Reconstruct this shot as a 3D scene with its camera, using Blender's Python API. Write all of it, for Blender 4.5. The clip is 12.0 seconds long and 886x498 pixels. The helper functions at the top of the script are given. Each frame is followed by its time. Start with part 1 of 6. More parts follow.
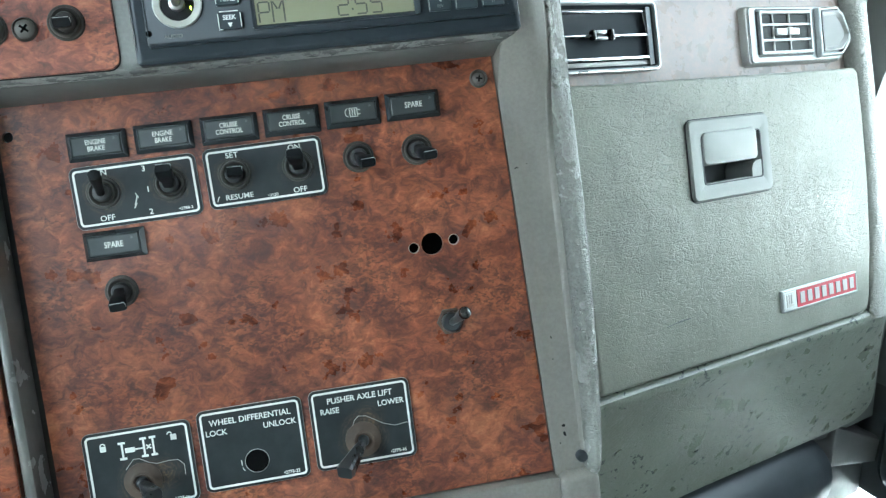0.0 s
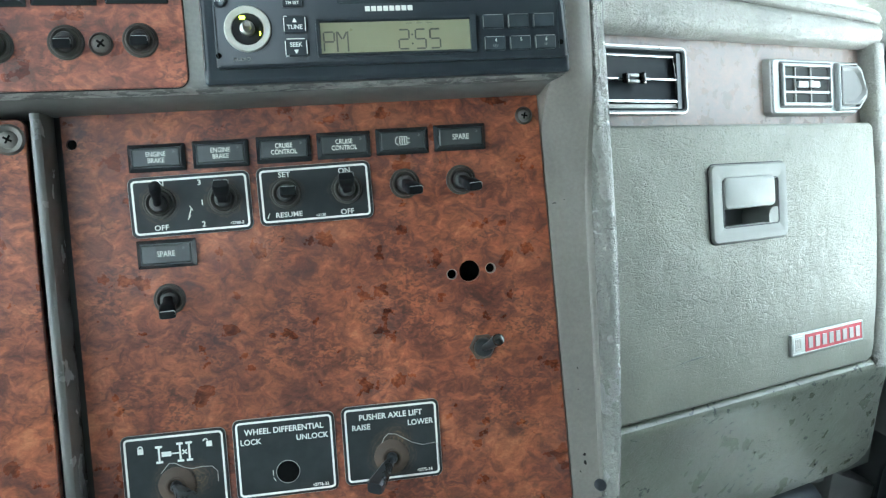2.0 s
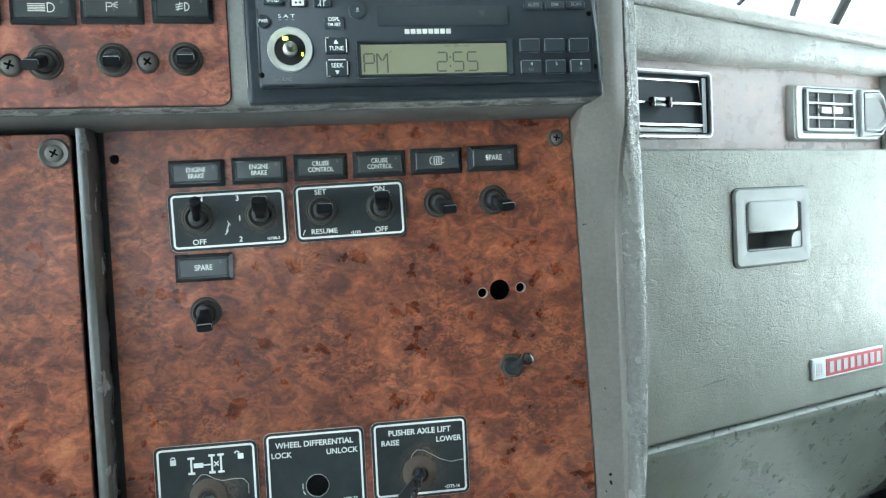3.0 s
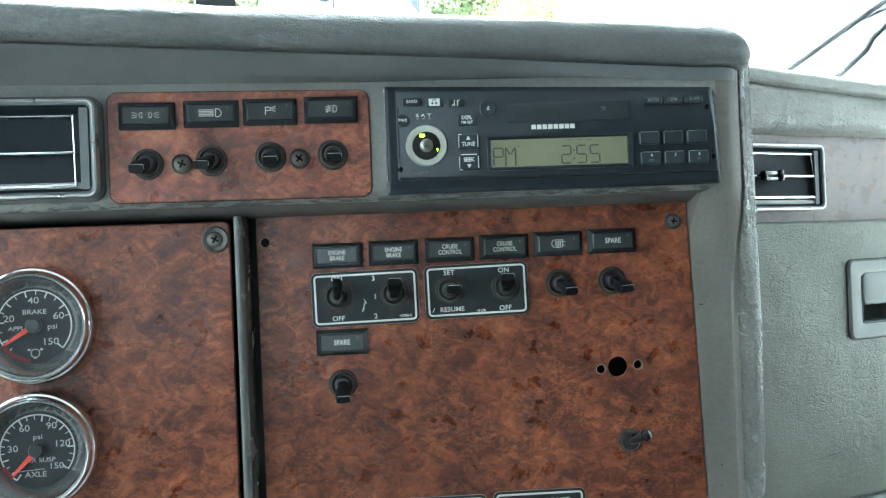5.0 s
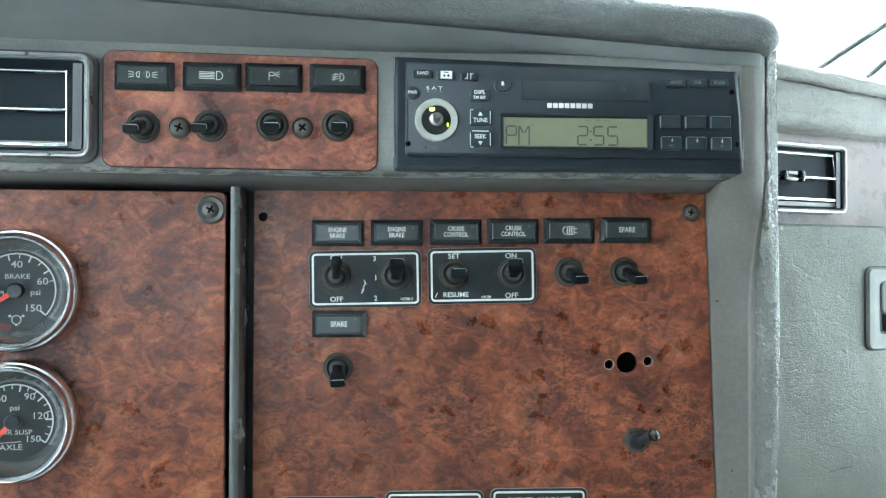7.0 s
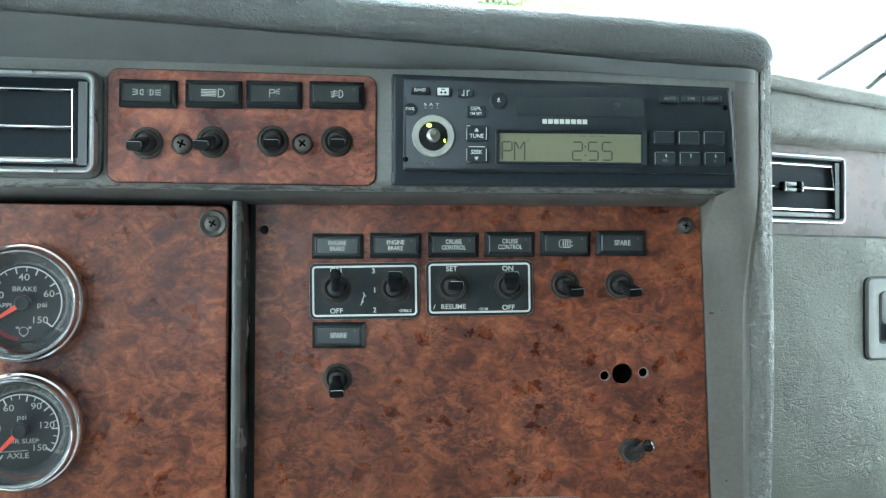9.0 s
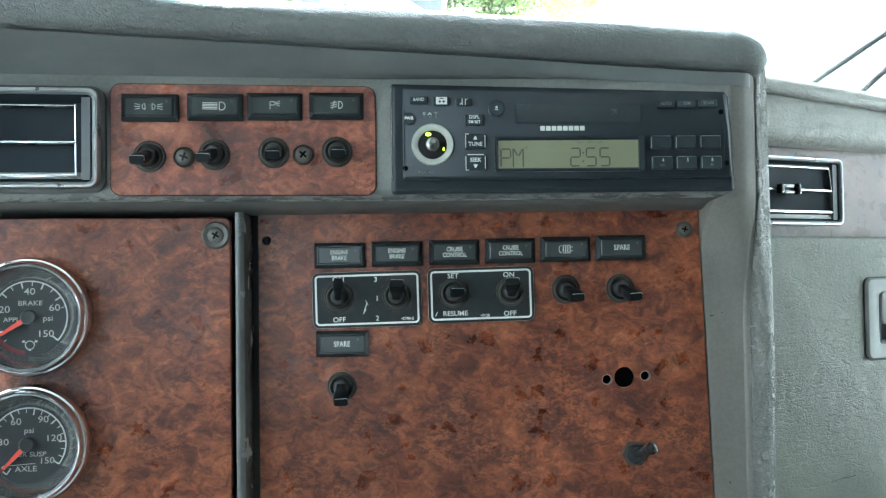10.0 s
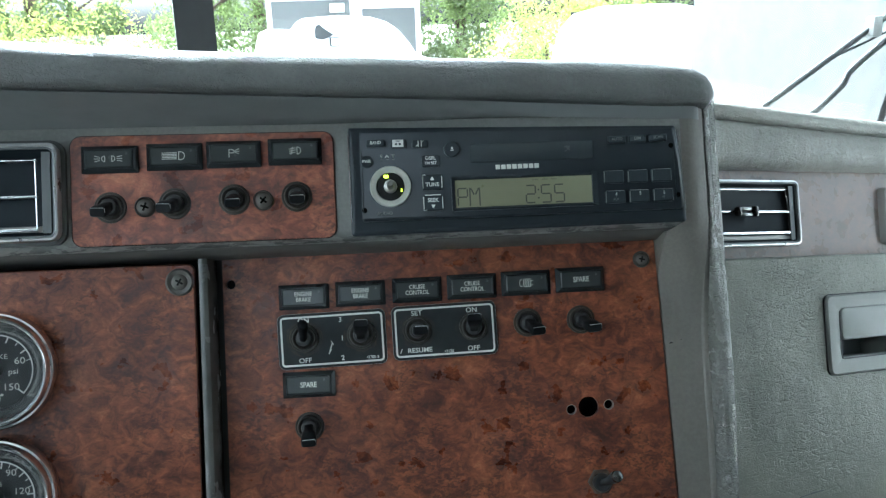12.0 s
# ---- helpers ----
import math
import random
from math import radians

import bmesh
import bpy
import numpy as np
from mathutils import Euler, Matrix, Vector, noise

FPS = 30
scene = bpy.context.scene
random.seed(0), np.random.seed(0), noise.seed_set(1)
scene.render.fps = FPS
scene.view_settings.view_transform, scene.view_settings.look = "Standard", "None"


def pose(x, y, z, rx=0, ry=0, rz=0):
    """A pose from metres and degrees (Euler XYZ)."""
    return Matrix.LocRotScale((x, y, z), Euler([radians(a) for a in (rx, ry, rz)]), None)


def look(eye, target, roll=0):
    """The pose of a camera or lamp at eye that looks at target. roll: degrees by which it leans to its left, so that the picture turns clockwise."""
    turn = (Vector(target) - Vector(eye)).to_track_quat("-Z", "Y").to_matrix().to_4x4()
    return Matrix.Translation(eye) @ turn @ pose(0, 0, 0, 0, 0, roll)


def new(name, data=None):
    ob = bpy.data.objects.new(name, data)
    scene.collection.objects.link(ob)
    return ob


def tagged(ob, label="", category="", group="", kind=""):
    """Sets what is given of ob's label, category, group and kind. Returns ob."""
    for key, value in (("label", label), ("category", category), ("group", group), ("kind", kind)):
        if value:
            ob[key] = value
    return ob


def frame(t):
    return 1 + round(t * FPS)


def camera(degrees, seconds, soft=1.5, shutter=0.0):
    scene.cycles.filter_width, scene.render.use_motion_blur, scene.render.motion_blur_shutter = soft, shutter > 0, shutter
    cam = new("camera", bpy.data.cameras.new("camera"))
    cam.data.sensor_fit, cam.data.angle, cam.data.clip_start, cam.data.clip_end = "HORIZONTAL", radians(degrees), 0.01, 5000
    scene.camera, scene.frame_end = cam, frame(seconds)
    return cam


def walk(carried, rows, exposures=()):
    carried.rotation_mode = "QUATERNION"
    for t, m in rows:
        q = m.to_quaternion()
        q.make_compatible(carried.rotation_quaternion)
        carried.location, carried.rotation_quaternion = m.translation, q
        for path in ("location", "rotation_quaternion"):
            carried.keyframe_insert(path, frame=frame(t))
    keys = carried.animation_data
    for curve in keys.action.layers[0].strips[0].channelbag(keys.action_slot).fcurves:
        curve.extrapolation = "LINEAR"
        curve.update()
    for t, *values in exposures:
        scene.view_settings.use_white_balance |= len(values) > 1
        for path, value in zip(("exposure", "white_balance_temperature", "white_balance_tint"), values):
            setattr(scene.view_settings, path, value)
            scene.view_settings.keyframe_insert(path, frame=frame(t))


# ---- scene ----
cam = camera(56.2, 12.0, soft=1.25)
# The dash leans back and is turned towards the driver: its own upright frame, set into the truck's.
DASH = Matrix.Translation((0, 0, 1.9)) @ Matrix.Rotation(radians(-18), 4, "Z") @ Matrix.Rotation(radians(-18), 4, "X") @ Matrix.Translation((0, 0, -1.9))
PATH = [
    (0, (0.145, -0.45, 1.855), (0.442, 1.519, 1.674), -7.2),
    (0.5, (0.135, -0.457, 1.857), (0.459, 1.511, 1.71), -5.8),
    (1, (0.124, -0.453, 1.854), (0.46, 1.514, 1.723), -4.7),
    (1.5, (0.122, -0.455, 1.856), (0.458, 1.512, 1.722), -4.2),
    (2, (0.117, -0.462, 1.862), (0.44, 1.507, 1.73), -3.7),
    (2.5, (0.108, -0.467, 1.866), (0.415, 1.505, 1.748), -2.9),
    (2.7, (0.103, -0.466, 1.864), (0.412, 1.507, 1.758), -2.7),
    (4.3, (0.103, -0.472, 1.878), (0.34, 1.514, 1.854), -2.4),
    (4.5, (0.082, -0.476, 1.885), (0.275, 1.515, 1.877), -2.0),
    (5, (0.081, -0.493, 1.89), (0.178, 1.505, 1.899), -2.3),
    (5.5, (0.084, -0.486, 1.88), (0.192, 1.511, 1.924), -1.3),
    (6, (0.07, -0.482, 1.881), (0.203, 1.514, 1.921), -0.4),
    (6.5, (0.078, -0.475, 1.878), (0.179, 1.522, 1.912), 0.2),
    (6.7, (0.081, -0.47, 1.876), (0.17, 1.528, 1.902), 0.1),
    (8.3, (0.077, -0.477, 1.875), (0.168, 1.52, 1.91), 0.6),
    (8.5, (0.08, -0.476, 1.891), (0.154, 1.522, 1.885), 0.6),
    (9, (0.088, -0.479, 1.882), (0.15, 1.52, 1.913), 0.2),
    (9.5, (0.087, -0.483, 1.883), (0.148, 1.516, 1.918), -0.3),
    (10, (0.088, -0.483, 1.881), (0.147, 1.516, 1.934), -0.8),
    (10.5, (0.085, -0.487, 1.883), (0.157, 1.51, 1.949), -1.1),
    (11, (0.086, -0.488, 1.885), (0.169, 1.509, 1.958), -1.7),
    (11.5, (0.094, -0.488, 1.888), (0.175, 1.508, 1.972), -2.4),
    (12, (0.1, -0.492, 1.893), (0.203, 1.504, 1.983), -2.8),
]
EXPOSURES = [(0.0, 4.4, 5350, -7), (0.5, 4.1, 5350, -7), (1.2, 4.28, 5350, -7), (2.7, 4.35, 5400, -7), (4.5, 4.12, 5350, -8), (5.0, 3.84, 5350, -9), (5.5, 3.78, 5350, -8), (6.0, 4.1, 5350, -7), (6.5, 4.25, 5350, -7), (8.5, 4.22, 5350, -7), (9.0, 4.0, 5350, -8), (9.5, 3.9, 5350, -8), (11.0, 3.64, 5350, -7), (12.0, 3.18, 5350, -4)]
walk(cam, [(t, DASH @ look(eye, target, roll)) for t, eye, target, roll in PATH], EXPOSURES)

# ---- light ----
world = bpy.data.worlds.new("sky")
scene.world = world
world.use_nodes = True
wn = world.node_tree
sky = wn.nodes.new("ShaderNodeTexSky")
sky.sky_type, sky.sun_disc = "NISHITA", False
sky.sun_elevation, sky.sun_rotation = radians(46), radians(-12)
sky.air_density, sky.dust_density, sky.ozone_density = 1.0, 9.0, 1.0
veil = wn.nodes.new("ShaderNodeHueSaturation")  # thin cloud takes most of the blue
veil.inputs["Saturation"].default_value = 0.12
wn.links.new(sky.outputs[0], veil.inputs["Color"])
wn.links.new(veil.outputs[0], wn.nodes["Background"].inputs[0])
wn.nodes["Background"].inputs[1].default_value = 0.15
sun = new("sun", bpy.data.lights.new("sun", "SUN"))
sun.data.energy, sun.data.angle, sun.data.color = 1.2, radians(25), (1.0, 0.98, 0.95)
sun.matrix_world = look((-0.8, 3.8, 4.0), (0, 0, 0))


# ---- materials ----
def link(nt, a, b):
    nt.links.new(a, b)


class Shader:
    """A node material with a few short-hands."""

    def __init__(self, name, rough=0.5, metal=0.0, color=(0.5, 0.5, 0.5), spec=0.5):
        self.m = bpy.data.materials.new(name)
        self.m.use_nodes = True
        self.nt = self.m.node_tree
        self.b = self.nt.nodes["Principled BSDF"]
        self.b.inputs["Base Color"].default_value = (*color, 1)
        self.b.inputs["Roughness"].default_value = rough
        self.b.inputs["Metallic"].default_value = metal
        self.b.inputs["Specular IOR Level"].default_value = spec
        self.co = self.nt.nodes.new("ShaderNodeTexCoord").outputs["Object"]

    def noise(self, scale, detail=4.0, rough=0.55, warp=0.0, vec=None):
        n = self.nt.nodes.new("ShaderNodeTexNoise")
        n.inputs["Scale"].default_value, n.inputs["Detail"].default_value = scale, detail
        n.inputs["Roughness"].default_value, n.inputs["Distortion"].default_value = rough, warp
        link(self.nt, vec or self.co, n.inputs["Vector"])
        return n

    def cells(self, scale, feature="DISTANCE_TO_EDGE", vec=None):
        n = self.nt.nodes.new("ShaderNodeTexVoronoi")
        n.feature = feature
        n.inputs["Scale"].default_value = scale
        link(self.nt, vec or self.co, n.inputs["Vector"])
        return n.outputs["Distance"]

    def stretch(self, sx, sy, sz, turn=(0, 0, 0)):
        n = self.nt.nodes.new("ShaderNodeMapping")
        n.inputs["Scale"].default_value = (sx, sy, sz)
        n.inputs["Rotation"].default_value = turn
        link(self.nt, self.co, n.inputs["Vector"])
        return n.outputs[0]

    def bend(self, scale, amount, vec=None):
        """The coordinates, pushed about by a noise."""
        n = self.noise(scale, 3)
        v = self.nt.nodes.new("ShaderNodeVectorMath")
        v.operation = "MULTIPLY_ADD"
        link(self.nt, n.outputs["Color"], v.inputs[0])
        v.inputs[1].default_value = (amount,) * 3
        link(self.nt, vec or self.co, v.inputs[2])
        return v.outputs[0]

    def ramp(self, fac, *stops):
        n = self.nt.nodes.new("ShaderNodeValToRGB")
        el = n.color_ramp.elements
        while len(el) < len(stops):
            el.new(0.5)
        for e, (p, c) in zip(el, stops):
            e.position, e.color = p, (*((c,) * 3 if isinstance(c, (int, float)) else c), 1)
        link(self.nt, fac, n.inputs[0])
        return n.outputs[0]

    def mix(self, a, b, fac=1.0, how="MULTIPLY"):
        n = self.nt.nodes.new("ShaderNodeMix")
        n.data_type, n.blend_type = "RGBA", how
        for v, k in ((fac, 0), (a, 6), (b, 7)):
            if isinstance(v, (int, float)):
                n.inputs[k].default_value = v
            elif isinstance(v, tuple):
                n.inputs[k].default_value = (*v, 1)
            else:
                link(self.nt, v, n.inputs[k])
        return n.outputs[2]

    def math(self, how, a, b=0.0):
        n = self.nt.nodes.new("ShaderNodeMath")
        n.operation = how
        for v, k in ((a, 0), (b, 1)):
            if isinstance(v, (int, float)):
                n.inputs[k].default_value = v
            else:
                link(self.nt, v, n.inputs[k])
        return n.outputs[0]

    def bump(self, height, distance, strength=1.0):
        n = self.nt.nodes.new("ShaderNodeBump")
        n.inputs["Distance"].default_value, n.inputs["Strength"].default_value = distance, strength
        link(self.nt, height, n.inputs["Height"])
        if self.b.inputs["Normal"].links:
            link(self.nt, self.b.inputs["Normal"].links[0].from_socket, n.inputs["Normal"])
        link(self.nt, n.outputs[0], self.b.inputs["Normal"])

    def base(self, socket):
        link(self.nt, socket, self.b.inputs["Base Color"])

    def rough(self, socket):
        link(self.nt, socket, self.b.inputs["Roughness"])


def plain(name, color, rough=0.5, metal=0.0, vary=0.12, grain=300, relief=0.00005, spec=0.5):
    """Plastic, paint or metal: one colour with a little unevenness, dust and fine relief."""
    s = Shader(name, rough, metal, color, spec)
    n = s.noise(35, 5).outputs[0]
    s.base(s.mix(color, s.ramp(n, (0.3, 1 - vary), (0.7, 1 + vary)), 1.0))
    s.rough(s.ramp(s.noise(80, 4).outputs[0], (0.2, max(rough - 0.06, 0.03)), (0.85, min(rough + 0.08, 1))))
    if relief:
        s.bump(s.noise(grain, 3).outputs[0], relief)
    return s.m


def burl(name, tone, grey=0.0, rough=0.30):
    """Lacquered burl laminate: soft orange and brown clouds, curled streaks, clusters of small dark eyes."""
    s = Shader(name, rough, 0, spec=0.45)
    v = s.bend(30, 0.020)
    cloud = s.noise(30, 3, 0.5, 0.4).outputs[0]
    curl = s.noise(105, 8, 0.64, 1.0, s.bend(55, 0.014, s.stretch(0.85, 1.0, 1.12, (0, 0.35, 0)))).outputs[0]
    both = s.math("ADD", s.math("MULTIPLY", cloud, 0.34), s.math("MULTIPLY", curl, 0.66))
    fig = s.ramp(both, (0.37, (0.066, 0.020, 0.012)), (0.44, (0.132, 0.038, 0.020)), (0.51, (0.225, 0.069, 0.033)), (0.58, (0.335, 0.115, 0.051)), (0.68, (0.445, 0.188, 0.088)))
    fine = s.noise(330, 5, 0.62, 0.9, s.bend(90, 0.006, s.stretch(0.7, 1.0, 1.25))).outputs[0]
    fig = s.mix(fig, s.ramp(fine, (0.32, 0.62), (0.66, 1.24)), 0.75)
    where = s.ramp(s.noise(36, 3, 0.55, 0.3, v).outputs[0], (0.49, 0.0), (0.60, 1.0))
    fleck = s.ramp(s.noise(400, 3, 0.5, 0.8, s.stretch(0.75, 1.0, 1.2)).outputs[0], (0.42, 1.0), (0.51, 0.0))
    fig = s.mix(fig, (0.040, 0.013, 0.009), s.math("MULTIPLY", s.mix(where, fleck, 1.0), 0.62), "MIX")
    blot = s.ramp(s.cells(46, "F1", s.bend(70, 0.014)), (0.08, 0.42), (0.36, 1.0))
    some = s.ramp(s.noise(22, 2).outputs[0], (0.46, 0.0), (0.58, 0.85))
    fig = s.mix(fig, blot, some)
    fig = s.mix(fig, s.ramp(s.noise(9, 3).outputs[0], (0.32, 0.84), (0.68, 1.14)), 1.0)
    # The grey mix puts haze and reflection into the laminate's colour.
    if grey:
        fig = s.mix(fig, (0.30, 0.27, 0.25), grey, "MIX")
    s.base(s.mix(fig, tone, 1.0))
    s.rough(s.ramp(s.noise(60, 5).outputs[0], (0.3, rough - 0.06), (0.75, rough + 0.12)))
    s.bump(curl, 0.00004)
    return s.m


def vinyl(name, color, rough=0.5, cell=210, depth=0.0007, wrinkle=0.5, scuff=0.0, scuff_scale=60, nick=0.0, chips=None, crease=0.0, spec=0.5, grainy=1.0, pebble=0.0, worn=None):
    """Grained dash vinyl: leather cells, creases, dust, and scuffs where the skin is rubbed through.
    worn: two heights between which the grain is rubbed away, smooth at the first."""
    s = Shader(name, rough, 0, color, spec)
    tone = s.ramp(s.noise(14, 5).outputs[0], (0.3, 0.86), (0.7, 1.12))
    col = s.mix(color, tone, 1.0)
    col = s.mix(col, s.ramp(s.noise(500, 3).outputs[0], (0.3, 0.90), (0.7, 1.08)), 1.0)
    if scuff:
        fleck = s.noise(scuff_scale, 5, 0.62, 0.3, s.stretch(0.9, 1, 1.1, (0, 0.55, 0))).outputs[0]
        lot = s.ramp(s.noise(17, 3).outputs[0], (0.35, 0.0), (0.65, 0.10))
        m = s.ramp(s.math("ADD", fleck, s.math("MULTIPLY", lot, scuff)), (0.674, 0.0), (0.684, 1.0))
        col = s.mix(col, (0.012, 0.015, 0.015), s.math("MULTIPLY", m, 0.92), "MIX")
    if nick:
        d = s.cells(210, "F1", s.bend(300, 0.004, s.stretch(1.3, 1, 0.7)))
        m = s.math("LESS_THAN", d, s.math("MULTIPLY", s.math("SUBTRACT", s.noise(55, 3).outputs[0], 0.66 - nick), 2.0))
        col = s.mix(col, (0.015, 0.015, 0.014), m, "MIX")
    if chips:
        sep = s.nt.nodes.new("ShaderNodeSeparateXYZ")
        link(s.nt, s.co, sep.inputs[0])
        band = s.ramp(s.math("SUBTRACT", sep.outputs[2], chips), (0.0, 1.0), (0.006, 0.0))
        m = s.ramp(s.noise(150, 7, 0.7, 0.5, s.stretch(0.45, 1, 1)).outputs[0], (0.50, 0.0), (0.52, 1.0))
        col = s.mix(col, (0.014, 0.014, 0.015), s.mix(band, m, 1.0), "MIX")
    s.base(col)
    v = s.bend(90, 0.012)
    deep = 1.0
    if worn:
        sep = s.nt.nodes.new("ShaderNodeSeparateXYZ")
        link(s.nt, s.co, sep.inputs[0])
        z = s.math("ADD", sep.outputs[2], s.math("MULTIPLY", s.math("SUBTRACT", s.noise(18, 3).outputs[0], 0.5), 0.05))
        deep = s.ramp(s.math("DIVIDE", s.math("SUBTRACT", z, worn[0]), worn[1] - worn[0]), (0.0, 0.22), (1.0, 1.0))
    if crease:
        for sc, wide, turn, amp in ((85, 0.030, 0.1, 1.0), (130, 0.035, 0.9, 0.9), (120, 0.032, 2.3, 0.9), (260, 0.06, 1.6, 0.5)):
            n = s.noise(sc * grainy, 2, 0.45, 0.6, s.stretch(0.7, 1, 1.45, (0, turn, 0))).outputs[0]
            ridge = s.math("ABSOLUTE", s.math("SUBTRACT", n, 0.5))
            fade = s.ramp(s.noise(40 * grainy, 2).outputs[0], (0.3, 0.3), (0.6, 1.0))
            s.bump(s.math("MULTIPLY", s.mix(s.ramp(ridge, (0.0, 0.0), (wide, 1.0)), fade), deep), crease * amp, 0.9)
        s.bump(s.math("MULTIPLY", s.noise(330 * grainy, 4, 0.6).outputs[0], deep), crease * 1.1, 0.8)
    if pebble:
        s.bump(s.math("MULTIPLY", s.noise(430, 2, 0.5, 0.3).outputs[0], deep), pebble, 1.0)
    if cell:
        s.bump(s.math("MULTIPLY", s.ramp(s.cells(cell, vec=v), (0.0, 0.0), (0.12, 1.0)), deep), depth, 0.8)
    if wrinkle:
        s.bump(s.ramp(s.cells(120, vec=s.bend(60, 0.025, s.stretch(0.7, 1, 1.7))), (0.0, 0.0), (0.045, 1.0)), depth, wrinkle * 0.6)
        s.bump(s.noise(170, 4, 0.6, 1.5, s.stretch(0.6, 1, 1.5)).outputs[0], depth * 1.6, wrinkle * 0.7)
    s.bump(s.noise(700, 3).outputs[0], 0.00012, 0.6)
    s.rough(s.ramp(s.noise(45, 4).outputs[0], (0.3, rough - 0.1), (0.7, rough + 0.1)))
    return s.m


def plate_paint(name, spots):
    """Black enamel with dusty rub marks round the switches."""
    s = Shader(name, 0.42, 0, (0.016, 0.019, 0.020), 0.25)
    col = s.mix((0.016, 0.019, 0.020), s.ramp(s.noise(60, 5).outputs[0], (0.3, 0.8), (0.7, 1.5)), 1.0)
    for x, z, r in spots:
        d = s.nt.nodes.new("ShaderNodeVectorMath")
        d.operation = "DISTANCE"
        link(s.nt, s.bend(120, 0.006), d.inputs[0])
        d.inputs[1].default_value = (x + 0.003, 0.003, z + 0.003)
        m = s.ramp(d.outputs["Value"], (r * 0.55, 1.0), (r, 0.0))
        swirl = s.math("SINE", s.math("MULTIPLY", d.outputs["Value"], 3300.0))
        m = s.mix(m, s.ramp(swirl, (0.0, 0.45), (0.9, 1.0)), 1.0)
        k = s.ramp(s.noise(260, 6, 0.7, 1.0).outputs[0], (0.36, 0.05), (0.66, 0.85))
        col = s.mix(col, (0.13, 0.085, 0.05), s.mix(m, k, 1.0), "MIX")
    s.base(col)
    s.bump(s.noise(500, 3).outputs[0], 0.00005)
    return s.m


BURL = burl("burl_laminate", (0.74, 0.70, 0.69))
# Same laminate, lightened and greyed: the veil of haze is in its tone.
BURL_HAZED = burl("burl_laminate_hazed", (1.0, 0.91, 0.98), 0.12)
# Mostly grey: a reflection that washes out the burl is mixed into its colour.
BURL_GREY = burl("reflection_washed_burl", (1.0, 1.0, 1.0), 0.72, 0.28)
LEDGE = vinyl("worn_ledge_plastic", (0.215, 0.215, 0.200), 0.42, 0, 0.0003, 0, chips=1.9192)
COLUMN = vinyl("column_vinyl", (0.170, 0.158, 0.138), 0.46, 0, 0.0004, 0.0, nick=0.012, spec=0.35)
BOLSTER = vinyl("bolster_vinyl", (0.205, 0.201, 0.178), 0.24, 430, 0.00055, 0, nick=0.030, crease=0.00028, grainy=1.8, spec=0.9, pebble=0.0016, worn=(1.690, 1.745))
BROW = vinyl("brow_vinyl", (0.118, 0.121, 0.116), 0.38, 320, 0.00020, 0, crease=0.00017, grainy=1.3, nick=-0.028)
UNDER = plain("brow_underside_plastic", (0.158, 0.163, 0.161), 0.6, 0, 0.08, 300, 0.00008)
GLOVE = vinyl("glovebox_vinyl", (0.225, 0.224, 0.190), 0.40, 300, 0.00012, 0, crease=0.00036, spec=0.34, grainy=0.92, worn=(1.695, 1.80))
PADV = vinyl("pad_vinyl", (0.300, 0.294, 0.262), 0.36, 0, 0.0011, 0, crease=0.00040, grainy=1.25, pebble=0.0005)
LOWER = vinyl("lower_pad_vinyl", (0.185, 0.192, 0.155), 0.34, 300, 0.00008, 0, scuff=1.02, scuff_scale=135, crease=0.00014, spec=0.55, grainy=0.8)
BLACK = plain("black_plastic", (0.018, 0.020, 0.021), 0.28, 0, 0.25, 500, 0.00006, 0.5)
BEZEL = plain("bezel_black", (0.020, 0.023, 0.025), 0.22, 0, 0.15, 500, 0.00003, 0.6)
BLACK_MATT = plain("matt_black", (0.016, 0.016, 0.017), 0.8, 0, 0.2, 400, 0.00008, 0.2)
# Near-black that carries the shade of holes, slots and hollows; also colours nicks.
DEEP = plain("hollow_shade_and_nick", (0.005, 0.005, 0.005), 0.9, 0, 0.1, 300, 0, 0.0)
RADIO = plain("radio_black", (0.016, 0.021, 0.026), 0.34, 0, 0.04, 700, 0.00004, 0.3)
KEY = plain("radio_key", (0.024, 0.031, 0.036), 0.4, 0, 0.15, 700, 0.00004, 0.3)
WINDOW = plain("smoked_window", (0.022, 0.028, 0.032), 0.22, 0, 0.02, 300, 0)
LENS = plain("indicator_lens", (0.034, 0.038, 0.037), 0.24, 0, 0.15, 600, 0.00005)
LEVER = plain("lever_black", (0.008, 0.009, 0.010), 0.50, 0, 0.25, 500, 0.00006, 0.08)
LCD = plain("lcd_glass", (0.185, 0.183, 0.115), 0.3, 0, 0.01, 300, 0)
LCD_OFF = plain("lcd_segment", (0.045, 0.045, 0.034), 0.4, 0, 0.05, 300, 0)
WHITE = plain("white_print", (0.66, 0.66, 0.62), 0.5, 0, 0.08, 300, 0)
PALE = plain("pale_print", (0.56, 0.55, 0.50), 0.5, 0, 0.1, 300, 0)
FAINT = plain("faint_print", (0.16, 0.16, 0.15), 0.5, 0, 0.2, 300, 0)
RING = plain("worn_silver_ring", (0.42, 0.42, 0.38), 0.45, 0.2, 0.25, 400, 0.00005)
CHROME = plain("chrome", (0.80, 0.81, 0.82), 0.20, 1.0, 0.06, 300, 0)
POLISHED = plain("polished_chrome", (0.72, 0.72, 0.73), 0.09, 1.0, 0.06, 300, 0)
GAUGE_RIM = plain("gauge_rim", (0.46, 0.46, 0.45), 0.20, 0.9, 0.15, 300, 0)
STEEL = plain("dull_steel", (0.33, 0.32, 0.30), 0.35, 1.0, 0.25, 300, 0.00005)
SCREW = plain("dark_screw", (0.095, 0.088, 0.078), 0.5, 0.4, 0.3, 300, 0.00008)
